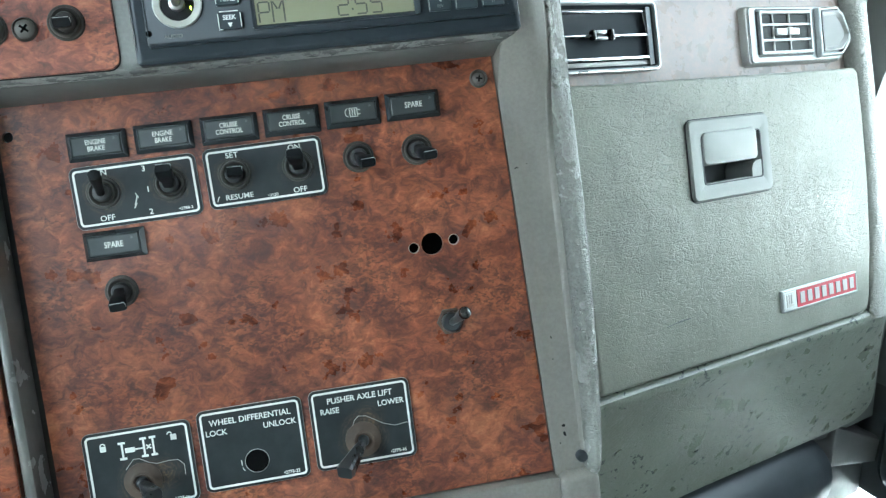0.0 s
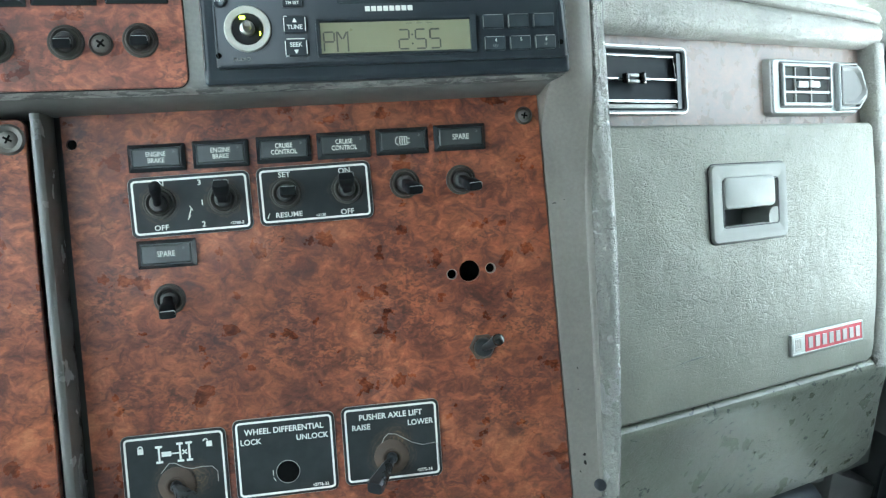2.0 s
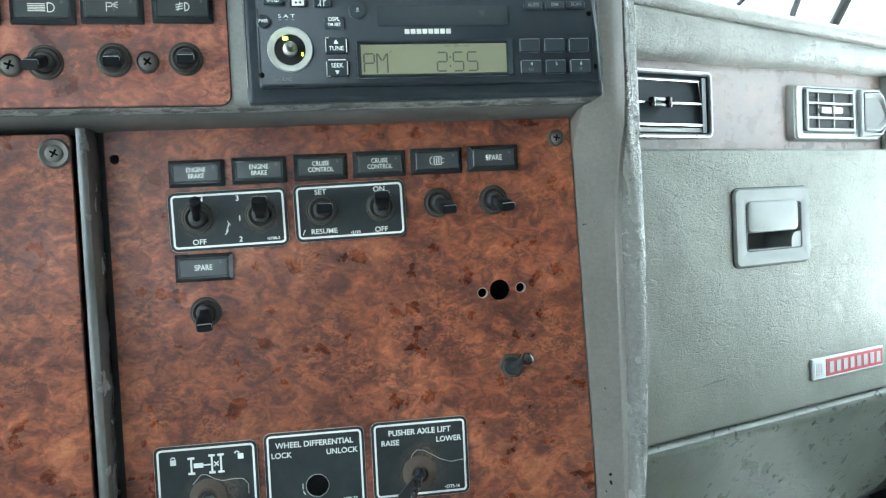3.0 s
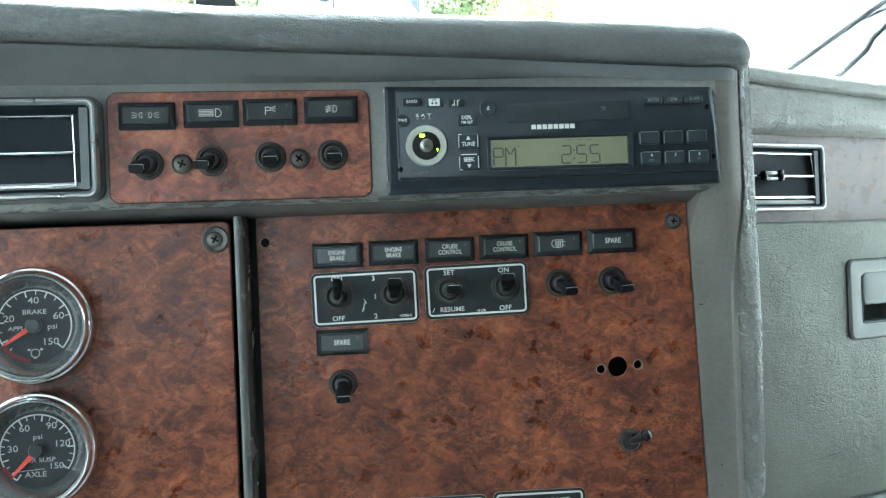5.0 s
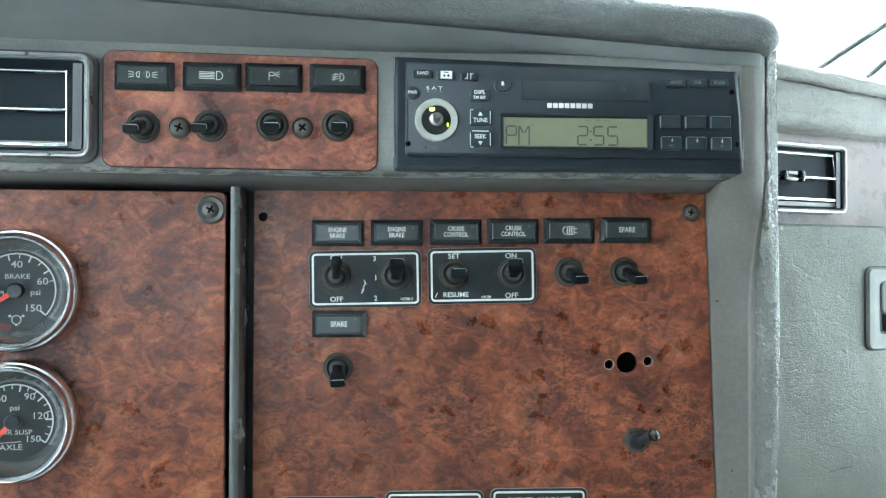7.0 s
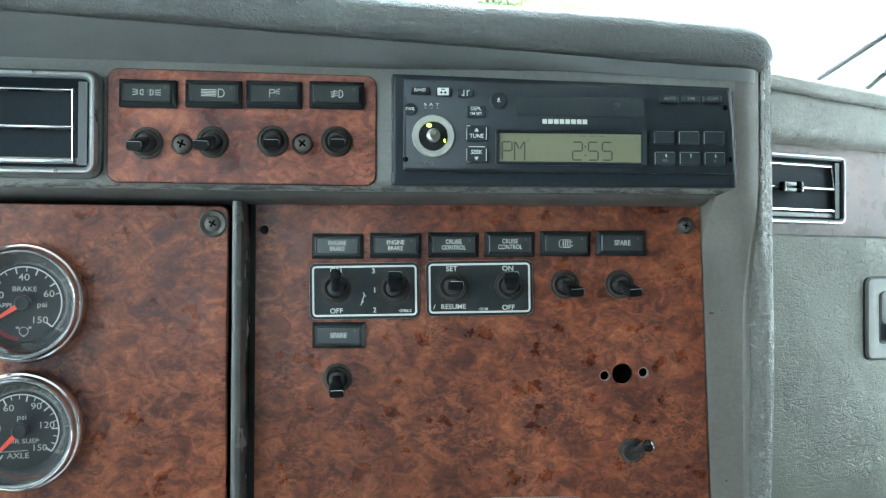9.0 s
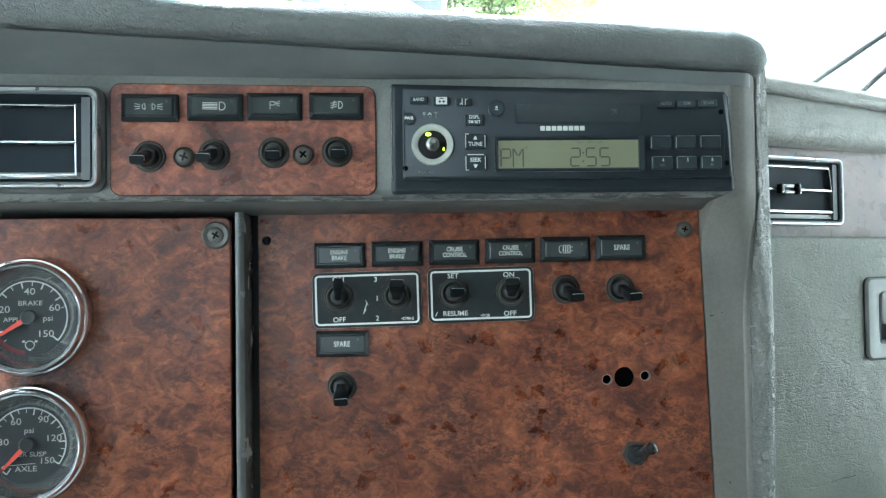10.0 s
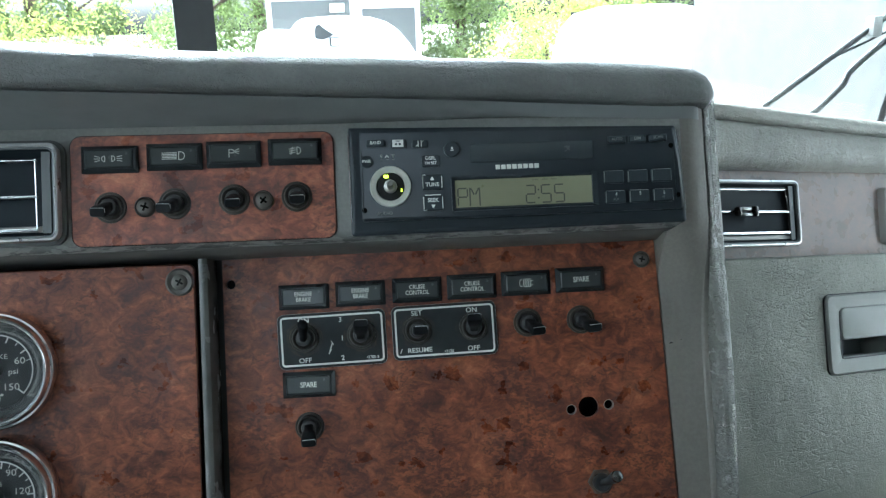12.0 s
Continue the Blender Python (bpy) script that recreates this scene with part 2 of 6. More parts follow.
SILVER = plain("silver_plastic", (0.33, 0.34, 0.33), 0.33, 0.4, 0.08, 400, 0.00005)
SILVER_DULL = plain("dull_silver_plastic", (0.30, 0.29, 0.27), 0.45, 0.2, 0.15, 400, 0.00008)
WORN_CHROME = plain("worn_chrome", (0.50, 0.50, 0.50), 0.30, 0.9, 0.2, 200, 0.00005)
# Dark colour stands for the soft shadow round the vent frames.
VENT_SHADE = plain("vent_surround_shade", (0.060, 0.060, 0.056), 0.5, 0, 0.15, 300, 0)
SLEEVE = plain("vent_sleeve", (0.11, 0.115, 0.115), 0.35, 0.3, 0.15, 300, 0)
# Near-black so that a shallow cap carries the shade of a deep vent.
THROAT = plain("vent_throat_shade", (0.010, 0.014, 0.018), 0.5, 0, 0.1, 300, 0, 0.15)
FLAP = plain("flap_grey", (0.135, 0.132, 0.122), 0.32, 0, 0.1, 300, 0, 0.4)
WELL = plain("vent_opening_shade", (0.055, 0.057, 0.056), 0.8, 0, 0.1, 300, 0, 0.2)
GUN = plain("gunmetal", (0.09, 0.088, 0.085), 0.22, 1.0, 0.2, 300, 0)
LEVER_GLINT = plain("lever_glint_grey", (0.30, 0.31, 0.30), 0.35, 0, 0.5, 900, 0)
NUT = plain("dusty_nut", (0.036, 0.033, 0.028), 0.45, 0.0, 0.5, 260, 0.0002, 0.35)
LATCH = plain("latch_grey", (0.205, 0.210, 0.195), 0.40, 0, 0.06, 500, 0.0001)
DULL_RED = plain("dull_red", (0.16, 0.012, 0.018), 0.5, 0, 0.1, 300, 0)
RED = plain("badge_red", (0.31, 0.009, 0.024), 0.4, 0, 0.1, 300, 0, 0.4)
BADGE_SILVER = plain("badge_letter_silver", (0.28, 0.235, 0.235), 0.4, 0.3, 0.2, 500, 0.00008)
NEEDLE = plain("needle_red", (0.85, 0.07, 0.03), 0.4, 0, 0.05, 300, 0)
DIAL = plain("dial_black", (0.020, 0.022, 0.024), 0.55, 0, 0.1, 300, 0)
RUBBER = plain("dusty_rubber", (0.022, 0.022, 0.021), 0.55, 0, 0.35, 300, 0.0001)
DUSTY = plain("dusty_boot", (0.062, 0.043, 0.030), 0.75, 0, 0.45, 350, 0.0002)
DARKGREY = plain("dark_grey_plastic", (0.026, 0.030, 0.034), 0.45, 0, 0.12, 400, 0.0001)
LINING = plain("lower_lining_grey", (0.070, 0.073, 0.072), 0.5, 0, 0.12, 400, 0.0001)
TRIM = plain("grey_trim", (0.14, 0.14, 0.136), 0.5, 0, 0.08, 400, 0.0001)
REAR = plain("rear_upholstery", (0.16, 0.16, 0.157), 0.9, 0, 0.1, 200, 0.0003)
HEADLINER = plain("headliner", (0.66, 0.66, 0.64), 0.9, 0, 0.08, 200, 0.0003)
FLOORING = plain("floor_mat", (0.05, 0.05, 0.05), 0.85, 0, 0.15, 200, 0.0005)
BODY = plain("white_paint", (0.80, 0.81, 0.82), 0.25, 0, 0.04, 200, 0)
GASKET = plain("gasket_rubber", (0.02, 0.02, 0.021), 0.55, 0, 0.2, 200, 0.0001)
WIPER = plain("wiper_grey", (0.05, 0.052, 0.054), 0.5, 0, 0.2, 200, 0.0001)
CONCRETE = plain("concrete", (0.42, 0.41, 0.39), 0.9, 0, 0.25, 60, 0.004)
BARK = plain("bark", (0.10, 0.075, 0.055), 0.9, 0, 0.3, 60, 0.01)
glow = Shader("radio_lamp", 0.4, 0, (0.5, 0.7, 0.05))
glow.b.inputs["Emission Color"].default_value = (0.62, 0.85, 0.02, 1)
glow.b.inputs["Emission Strength"].default_value = 0.9
LAMP = glow.m


def leaf_paint(name, color):
    s = Shader(name, 0.6, 0, color)
    r = s.nt.nodes.new("ShaderNodeNewGeometry").outputs["Random Per Island"]
    s.base(s.mix(color, s.ramp(r, (0.0, 0.55), (1.0, 1.6)), 1.0))
    thin = s.nt.nodes.new("ShaderNodeBsdfTranslucent")
    thin.inputs["Color"].default_value = (color[0] * 1.8, color[1] * 1.8, color[2] * 1.2, 1)
    both = s.nt.nodes.new("ShaderNodeMixShader")
    both.inputs[0].default_value = 0.5
    link(s.nt, s.b.outputs[0], both.inputs[1])
    link(s.nt, thin.outputs[0], both.inputs[2])
    link(s.nt, both.outputs[0], s.nt.nodes["Material Output"].inputs["Surface"])
    return s.m


LEAF = leaf_paint("leaves", (0.12, 0.155, 0.075))
LEAF_LIGHT = leaf_paint("yellow_leaves", (0.27, 0.29, 0.11))


def glass(name, rough=0.0, tint=(1, 1, 1)):
    s = Shader(name, rough, 0, tint)
    s.b.inputs["Transmission Weight"].default_value = 1.0
    s.b.inputs["IOR"].default_value = 1.45
    return s.m


GLASS = glass("clear_glass")


# ---- building helpers ----
def frame_at(x, y, yaw=0.0):
    return DASH @ Matrix.Translation((x, y, 0)) @ Matrix.Rotation(radians(yaw), 4, "Z")


F_MID = frame_at(0, 0)                      # switch panel
F_UP = frame_at(-0.0035, -0.0345, 5.43)     # upper fascia
F_RAD = frame_at(0.0737, -0.033, 0.9)       # radio
F_GAU = frame_at(-0.025, -0.019, 5.43)      # gauge panel
F_GLO = frame_at(0.475, 0.169, 22.3)        # glovebox
F_TRUCK = Matrix.Identity(4)


def thing(name, f, x, y, z, label, category, group="", kind="", turn=0.0):
    ob = new(name)
    ob.empty_display_size = 0.02
    ob.matrix_basis = f @ pose(x, y, z, 0, turn, 0)
    return tagged(ob, label, category, group, kind)


def finish(name, me, material, parent, label="", sharp=38):
    me.materials.append(material)
    for p in me.polygons:
        p.use_smooth = True
    me.set_sharp_from_angle(angle=radians(sharp))
    ob = new(name, me)
    if parent:
        ob.parent = parent
    return tagged(ob, label)


def part(name, bm, material, parent, label="", sharp=38):
    """One mesh under a thing or a part."""
    bmesh.ops.recalc_face_normals(bm, faces=bm.faces)
    me = bpy.data.meshes.new(name)
    bm.to_mesh(me)
    bm.free()
    return finish(name, me, material, parent, label, sharp)


def loops(bm, rings, close=False, cap0=True, cap1=True):
    """Skin rings of points, all of one length."""
    vs = [[bm.verts.new(p) for p in r] for r in rings]
    n = len(vs[0])
    pairs = list(zip(vs, vs[1:])) + ([(vs[-1], vs[0])] if close else [])
    for a, b in pairs:
        for i in range(n):
            j = (i + 1) % n
            bm.faces.new((a[i], a[j], b[j], b[i]))
    if not close:
        if cap0:
            bm.faces.new(vs[0])
        if cap1:
            bm.faces.new(vs[-1][::-1])
    return bm


def outline(x, z, w, h, r, y, n=5):
    """A rounded rectangle round (x, z) at the depth y."""
    r = max(min(r, w / 2 - 1e-5, h / 2 - 1e-5), 1e-5)
    pts = []
    for k, (sx, sz) in enumerate(((1, 1), (-1, 1), (-1, -1), (1, -1))):
        for i in range(n + 1):
            a = radians(90 * k + 90 * i / n)
            pts.append((x + sx * (w / 2 - r) + r * math.cos(a), y, z + sz * (h / 2 - r) + r * math.sin(a)))
    return pts


def slab(x, z, w, h, r, levels, bm=None, n=5, cap0=True, cap1=True, close=False):
    """A rounded-rectangle body; levels of (inset, depth) from its back to its face."""
    bm = bm or bmesh.new()
    return loops(bm, [outline(x, z, w - 2 * i, h - 2 * i, r - i if r - i > 0.0003 else 0.0003, y, n) for i, y in levels], close, cap0, cap1)


def lathe(profile, x=0.0, z=0.0, n=28, bm=None, cap0=True, cap1=True, close=False, facets=None):
    """A turned body round the depth axis; profile of (radius, depth)."""
    bm = bm or bmesh.new()
    n = facets or n
    rings = [[(x + r * math.cos(2 * math.pi * i / n), y, z + r * math.sin(2 * math.pi * i / n)) for i in range(n)] for r, y in profile]
    return loops(bm, rings, close, cap0, cap1)


def rod(points, radii, n=10, bm=None, flat=1.0, side=Vector((1, 0, 0))):
    """A round or flattened bar through points."""
    bm = bm or bmesh.new()
    points = [Vector(p) for p in points]
    rings = []
    for i, p in enumerate(points):
        d = (points[min(i + 1, len(points) - 1)] - points[max(i - 1, 0)]).normalized()
        u = (side - d * side.dot(d)).normalized()
        v = d.cross(u)
        r = radii[i] if isinstance(radii, (list, tuple)) else radii
        rings.append([p + u * r * math.cos(2 * math.pi * k / n) + v * r * flat * math.sin(2 * math.pi * k / n) for k in range(n)])
    return loops(bm, rings)


def block(x0, x1, y0, y1, z0, z1, bevel=0.0, bm=None, seg=2):
    bm = bm or bmesh.new()
    before = set(bm.edges)
    vs = [bm.verts.new((x, y, z)) for x in (x0, x1) for y in (y0, y1) for z in (z0, z1)]
    for f in ((0, 1, 3, 2), (4, 6, 7, 5), (0, 4, 5, 1), (2, 3, 7, 6), (0, 2, 6, 4), (1, 5, 7, 3)):
        bm.faces.new([vs[i] for i in f])
    if bevel:
        bmesh.ops.bevel(bm, geom=[e for e in bm.edges if e not in before], offset=bevel, segments=seg, profile=0.5, affect="EDGES")
    return bm


def sweep(profile_at, xs, bm=None, close_profile=False, cap=True):
    """A strip whose cross-section, a list of (y, z), is given for each x."""
    bm = bm or bmesh.new()
    rows = [[bm.verts.new((x, y, z)) for y, z in profile_at(x)] for x in xs]
    m = len(rows[0])
    for a, b in zip(rows, rows[1:]):
        for i in range(m if close_profile else m - 1):
            j = (i + 1) % m
            bm.faces.new((a[i], b[i], b[j], a[j]))
    if cap:
        bm.faces.new(rows[0])
        bm.faces.new(rows[-1][::-1])
    return bm


def lettering(body, cap, x, z, y, material, parent, wide=1.0, bold=0.0, name="legend", align="CENTER", turn=0.0):
    """Flat printed words; cap is the height of the capitals."""
    cu = bpy.data.curves.new("words", "FONT")
    cu.body, cu.size, cu.resolution_u = body, cap / 0.69, 3
    cu.align_x, cu.align_y, cu.offset, cu.space_line = align, "CENTER", bold, 0.78
    ob = bpy.data.objects.new("words", cu)
    me = bpy.data.meshes.new_from_object(ob)
    bpy.data.objects.remove(ob)
    me.name = name
    me.transform(Matrix.Translation((x, y, z)) @ Matrix.Rotation(radians(turn), 4, "Y") @ Matrix.Rotation(radians(90), 4, "X") @ Matrix.Diagonal((wide, 1, 1, 1)))
    return finish(name, me, material, parent)


def bars(rects, y, material, parent, name="legend", thick=0.0002, turn=0.0):
    """Printed marks: rectangles (x, z, width, height, angle)."""
    bm = bmesh.new()
    for x, z, w, h, a in rects:
        c, s = math.cos(radians(a)), math.sin(radians(a))
        pts = [(x + u * w / 2 * c - v * h / 2 * s, z + u * w / 2 * s + v * h / 2 * c) for u, v in ((-1, -1), (1, -1), (1, 1), (-1, 1))]
        loops(bm, [[(p, y + thick, q) for p, q in pts], [(p, y, q) for p, q in pts]])
    return part(name, bm, material, parent)


def arc(x, z, r, w, a0, a1, n=14):
    """Rectangles that follow an arc, for bars()."""
    out = []
    for i in range(n):
        a = radians(a0 + (a1 - a0) * (i + 0.5) / n)
        out.append((x + r * math.cos(a), z + r * math.sin(a), abs(radians(a1 - a0)) * r / n * 1.1, w, math.degrees(a) + 90))
    return out


# ---- the cab shell, in the truck's own frame ----
def wall(name, bm, material, label, kind="structure"):
    ob = part(name, bm, material, None)
    return tagged(ob, label, "wall" if "wall" in name else name.split("_")[0], kind=kind)


def prism(plan, z0, z1, bm=None):
    """An upright body over a plan of (x, y)."""
    return loops(bm or bmesh.new(), [[(x, y, z0) for x, y in plan], [(x, y, z1) for x, y in plan]])


MIDX, SIDE, GL_R, GL_L = 0.045, 0.80, (0.77, 0.14), (-0.68, 0.14)
CORNER = (MIDX, 0.50)
tagged(part("floor", block(-0.76, 0.86, -1.30, 0.62, 0.90, 0.95), FLOORING, None), "black rubber cab floor mat", "floor", kind="structure")
tagged(part("ceiling", block(-0.76, 0.86, -1.30, 0.60, 2.75, 2.80), HEADLINER, None), "pale grey padded cab headliner", "ceiling", kind="structure")
# The opening in this wall is added out of view to brighten the dash.
rear = block(-0.76, 0.86, -1.30, -1.25, 0.95, 2.14)
block(-0.76, 0.86, -1.30, -1.25, 2.50, 2.75, 0, rear)
block(-0.76, -0.70, -1.30, -1.25, 2.14, 2.50, 0, rear)
block(-0.46, 0.86, -1.30, -1.25, 2.14, 2.50, 0, rear)
wall("wall_rear", rear, REAR, "dark grey upholstered rear cab wall with an added light opening")
rear_fill = thing("rear_fill_window", F_TRUCK, 0, -1.275, 0, "unseen rear window added to light the dash, in a black seal", "window", kind="structure")
pane = part("pane", block(-0.70, -0.46, -0.003, 0.003, 2.14, 2.50), GLASS, rear_fill)
pane.visible_shadow = False
part("window_seal", block(-0.705, -0.45, -0.030, 0.030, 2.126, 2.146, 0.006), GASKET, rear_fill)


def side_wall(name, x0, x1, peep):
    """A door side with its window opening, and the small low window where there is one."""
    bm = bmesh.new()
    top = 2.32 if peep else 2.62
    back = -0.42 if peep else -0.80
    block(x0, x1, -1.25, back, 0.95, 2.75, 0, bm)
    block(x0, x1, back, -0.10, top, 2.75, 0, bm)
    loops(bm, [[(x, 0.115, 1.61), (x, 0.62, 1.61), (x, 0.62, 2.75), (x, -0.10, 2.75), (x, -0.10, top), (x, 0.03, 1.95)] for x in (x0, x1)])
    if peep:
        block(x0, x1, back, 0.62, 1.306, 1.61, 0, bm)
        block(x0, x1, back, -0.12, 0.95, 1.306, 0, bm)
        block(x0, x1, 0.12, 0.62, 0.95, 1.306, 0, bm)
        block(x0, x1, -0.12, 0.12, 0.95, 1.16, 0, bm)
    else:
        loops(bm, [[(x, back, 1.61), (x, 0.115, 1.61), (x, 0.087, 1.72), (x, back, 1.72)] for x in (x0, x1)])
        block(x0, x1, back, 0.62, 0.95, 1.61, 0, bm)
    return wall(name, bm, TRIM, "grey plastic-lined cab side with a window opening")


side_wall("wall_right", SIDE, SIDE + 0.05, True)
side_wall("wall_left", -0.71 - 0.05, -0.71, False)


def leaf_of(a, b, z0, z1, name, material, label, thick=0.05):
    d = (Vector(b) - Vector(a)).normalized()
    n = Vector((-d.y, d.x)) * thick
    n = n if n.y > 0 else -n
    plan = [a, b, (b[0] + n.x, b[1] + n.y), (a[0] + n.x, a[1] + n.y)]
    return wall(name, prism(plan, z0, z1), material, label)


leaf_of(CORNER, (0.80, 0.125), 0.95, 1.88, "wall_front_right", DARKGREY, "dark grey firewall under the windshield")
leaf_of((-0.71, 0.125), CORNER, 0.95, 1.88, "wall_front_left", DARKGREY, "dark grey firewall under the windshield")
leaf_of(CORNER, (0.80, 0.125), 2.60, 2.75, "trim_header_right", TRIM, "grey trim over the windshield")
leaf_of((-0.71, 0.125), CORNER, 2.60, 2.75, "trim_header_left", TRIM, "grey trim over the windshield")


def windshield_pane(name, a, b):
    d = (Vector(b) - Vector(a)).normalized()
    n = Vector((-d.y, d.x)) * (1 if d.x > 0 else -1)
    w = thing(name, F_TRUCK, 0, 0, 0, "clear windshield pane in a black rubber gasket", "windshield", kind="structure")
    p = lambda q, o: (q[0] + n.x * o, q[1] + n.y * o)
    glass_bm = prism([p(a, 0.015), p(b, 0.015), p(b, 0.021), p(a, 0.021)], 1.88, 2.60)
    pane = part("pane", glass_bm, GLASS, w)
    pane.visible_shadow = False
    g = bmesh.new()
    prism([p(a, -0.004), p(b, -0.004), p(b, 0.034), p(a, 0.034)], 1.872, 1.892, g)
    part("gasket", g, GASKET, w)
    return w


windshield_pane("window_1", CORNER, GL_R)
windshield_pane("window_2", CORNER, GL_L)
wall("trim_windshield_post", prism([(MIDX - 0.025, 0.470), (MIDX + 0.016, 0.470), (MIDX + 0.013, 0.53), (MIDX - 0.022, 0.53)], 1.88, 2.61), GASKET, "black rubber centre post of the windshield")
for sx, nm in ((1, "trim_pillar_right"), (-1, "trim_pillar_left")):
    cx = MIDX + sx * 0.733
    bm = rod([(cx, 0.12, 1.86), (cx - sx * 0.004, 0.085, 2.2), (cx - sx * 0.02, 0.02, 2.76)], [0.030, 0.030, 0.034], 14)
    wall(nm, bm, PADV, "grey padded windshield pillar")


def door_window(name, x, back, sill):
    w = thing(name, F_TRUCK, x, 0, 0, "rolled-down door window with a black rubber sill seal", "window", kind="structure")
    part("window_seal", block(-0.035, 0.012, back, 0.085, sill - 0.014, sill + 0.012, 0.006), GASKET, w)
    return w


door_window("window_3", SIDE + 0.028, -0.42, 1.61)
door_window("window_4", -0.738, -0.80, 1.72)
low = thing("window_5", F_TRUCK, SIDE + 0.025, 0, 0, "small low door window in a black seal", "window", kind="structure")
pane = part("pane", block(-0.003, 0.003, -0.12, 0.12, 1.16, 1.306), GLASS, low)
pane.visible_shadow = False

door_trim = thing("passenger_door_trim", F_TRUCK, 0, 0, 0, "grey moulded door lining with a dark armrest", "door trim")
part("lining", block(0.782, 0.80, -0.80, 0.10, 1.310, 1.60, 0.008), LINING, door_trim, "dark lower door lining")
part("upper_lining", block(0.766, 0.782, -0.80, 0.02, 1.470, 1.60, 0.006), TRIM, door_trim)
part("armrest", block(0.742, 0.785, -0.55, -0.016, 1.352, 1.462, 0.028, seg=5), DARKGREY, door_trim, "dark grey padded armrest")
kick = thing("kick_panel", F_TRUCK, 0, 0, 0, "grey moulded hinge-side trim below the dash end", "trim panel")
up = []
for z, xa, xb, y in ((1.592, 0.685, 0.778, 0.012), (1.586, 0.685, 0.778, 0.004), (1.51, 0.680, 0.772, 0.006), (1.43, 0.675, 0.776, 0.006)):
    up.append([(xa, y + 0.004, z), (xa + 0.010, y, z), (xb - 0.010, y - 0.002, z), (xb, y + 0.012, z), (xb, 0.10, z), (xa, 0.10, z)])
part("upright", loops(bmesh.new(), up), TRIM, kick)
box = []
for y, inset in ((0.09, 0.0), (0.004, 0.0), (-0.002, 0.002), (-0.004, 0.006)):
    box.append([(0.694 + inset, y, 1.447 - inset), (0.779 - inset, y, 1.398 - inset), (0.776 - inset, y, 1.366 + inset), (0.694 + inset, y, 1.392 + inset)])
part("foot_box", loops(bmesh.new(), box), TRIM, kick)
part("toe_plate", block(0.690, 0.780, 0.014, 0.10, 1.310, 1.400, 0.004), LINING, kick, "dark lower plate")

# ---- outside ----
tagged(part("ground", block(-400, 400, -400, 400, -0.3, 0.0), CONCRETE, None), "pale concrete yard reaching the horizon", "ground", kind="structure")


def hood_profile(y):
    t = (y - 0.54) / 1.6
    return 1.985 + 0.01 * t - 0.12 * max(0, t - 0.75) ** 2


def hood():
    """The truck's own bonnet, rounded over both sides."""
    bm = bmesh.new()
    rings = []
    for k in range(9):
        y = 0.56 + 1.6 * k / 8
        top, half = hood_profile(y), 0.50 - 0.10 * k / 8
        ring = [(MIDX - half, y, 1.2), (MIDX - half, y, top - 0.16)]
        for i in range(9):
            a = math.pi * (1 - i / 8)
            ring.append((MIDX + (half - 0.02) * math.cos(a), y, top - 0.16 + 0.16 * math.sin(a) ** 0.6))
        ring += [(MIDX + half, y, top - 0.16), (MIDX + half, y, 1.2)]
        rings.append(ring)
    return loops(bm, rings)


bonnet = thing("truck_hood", F_TRUCK, 0, 0, 0, "white painted bonnet of the truck ahead of the windshield", "hood")
part("shell", hood(), BODY, bonnet)


def van(name, x, y, turn, high, label):
    """A white van seen over the dash: body with sloped front, glass and mirrors."""
    v = thing(name, F_TRUCK, x, y, 0, label, "van")
    v.rotation_euler = (0, 0, radians(turn))
    v.matrix_basis = Matrix.Translation((x, y, 0)) @ Matrix.Rotation(radians(turn), 4, "Z")
    side = [(-0.0, 0.45), (0.0, 0.95 * high), (0.35, 1.08 * high / 1.02), (0.9, high * 0.97), (1.5, high), (4.4, high), (4.6, high * 0.9), (4.6, 0.45)]
    bm = bmesh.new()
    rings = []
    for s, k in ((-1.0, 0.70), (-0.94, 0.86), (-0.78, 0.955), (-0.4, 1.0), (0.4, 1.0), (0.78, 0.955), (0.94, 0.86), (1.0, 0.70)):
        rings.append([(s * 0.98, py, 0.45 + (pz - 0.45) * k) for py, pz in side])
    loops(bm, rings)
    part("body", bm, BODY, v)
    for sx in (-1, 1):
        mirror = part("mirror", block(sx * 1.02 - 0.06, sx * 1.02 + 0.06, 0.75, 0.85, high * 0.72, high * 0.72 + 0.22, 0.03), GASKET, v)
        for wy in (0.85, 3.7):
            bm = bmesh.new()
            rings = [[(sx * 0.86 + o, wy + r * math.cos(a * math.pi / 10), 0.36 + r * math.sin(a * math.pi / 10)) for a in range(20)] for o, r in ((-0.10, 0.30), (-0.10, 0.36), (0.10, 0.36), (0.10, 0.30))]
            part("wheel", loops(bm, rings), GASKET, v)
    bm = bmesh.new()
    part("windscreen", loops(bm, [[(x2, yy - 0.02, zz) for x2, yy, zz in ((-0.8, 0.38, 1.03 * high / 1.0), (0.8, 0.38, 1.03 * high / 1.0), (0.75, 0.88, 0.965 * high), (-0.75, 0.88, 0.965 * high))], [(x2, yy, zz) for x2, yy, zz in ((-0.8, 0.38, 1.0 * high), (0.8, 0.38, 1.0 * high), (0.75, 0.88, 0.95 * high), (-0.75, 0.88, 0.95 * high))]]), GASKET, v)
    return v


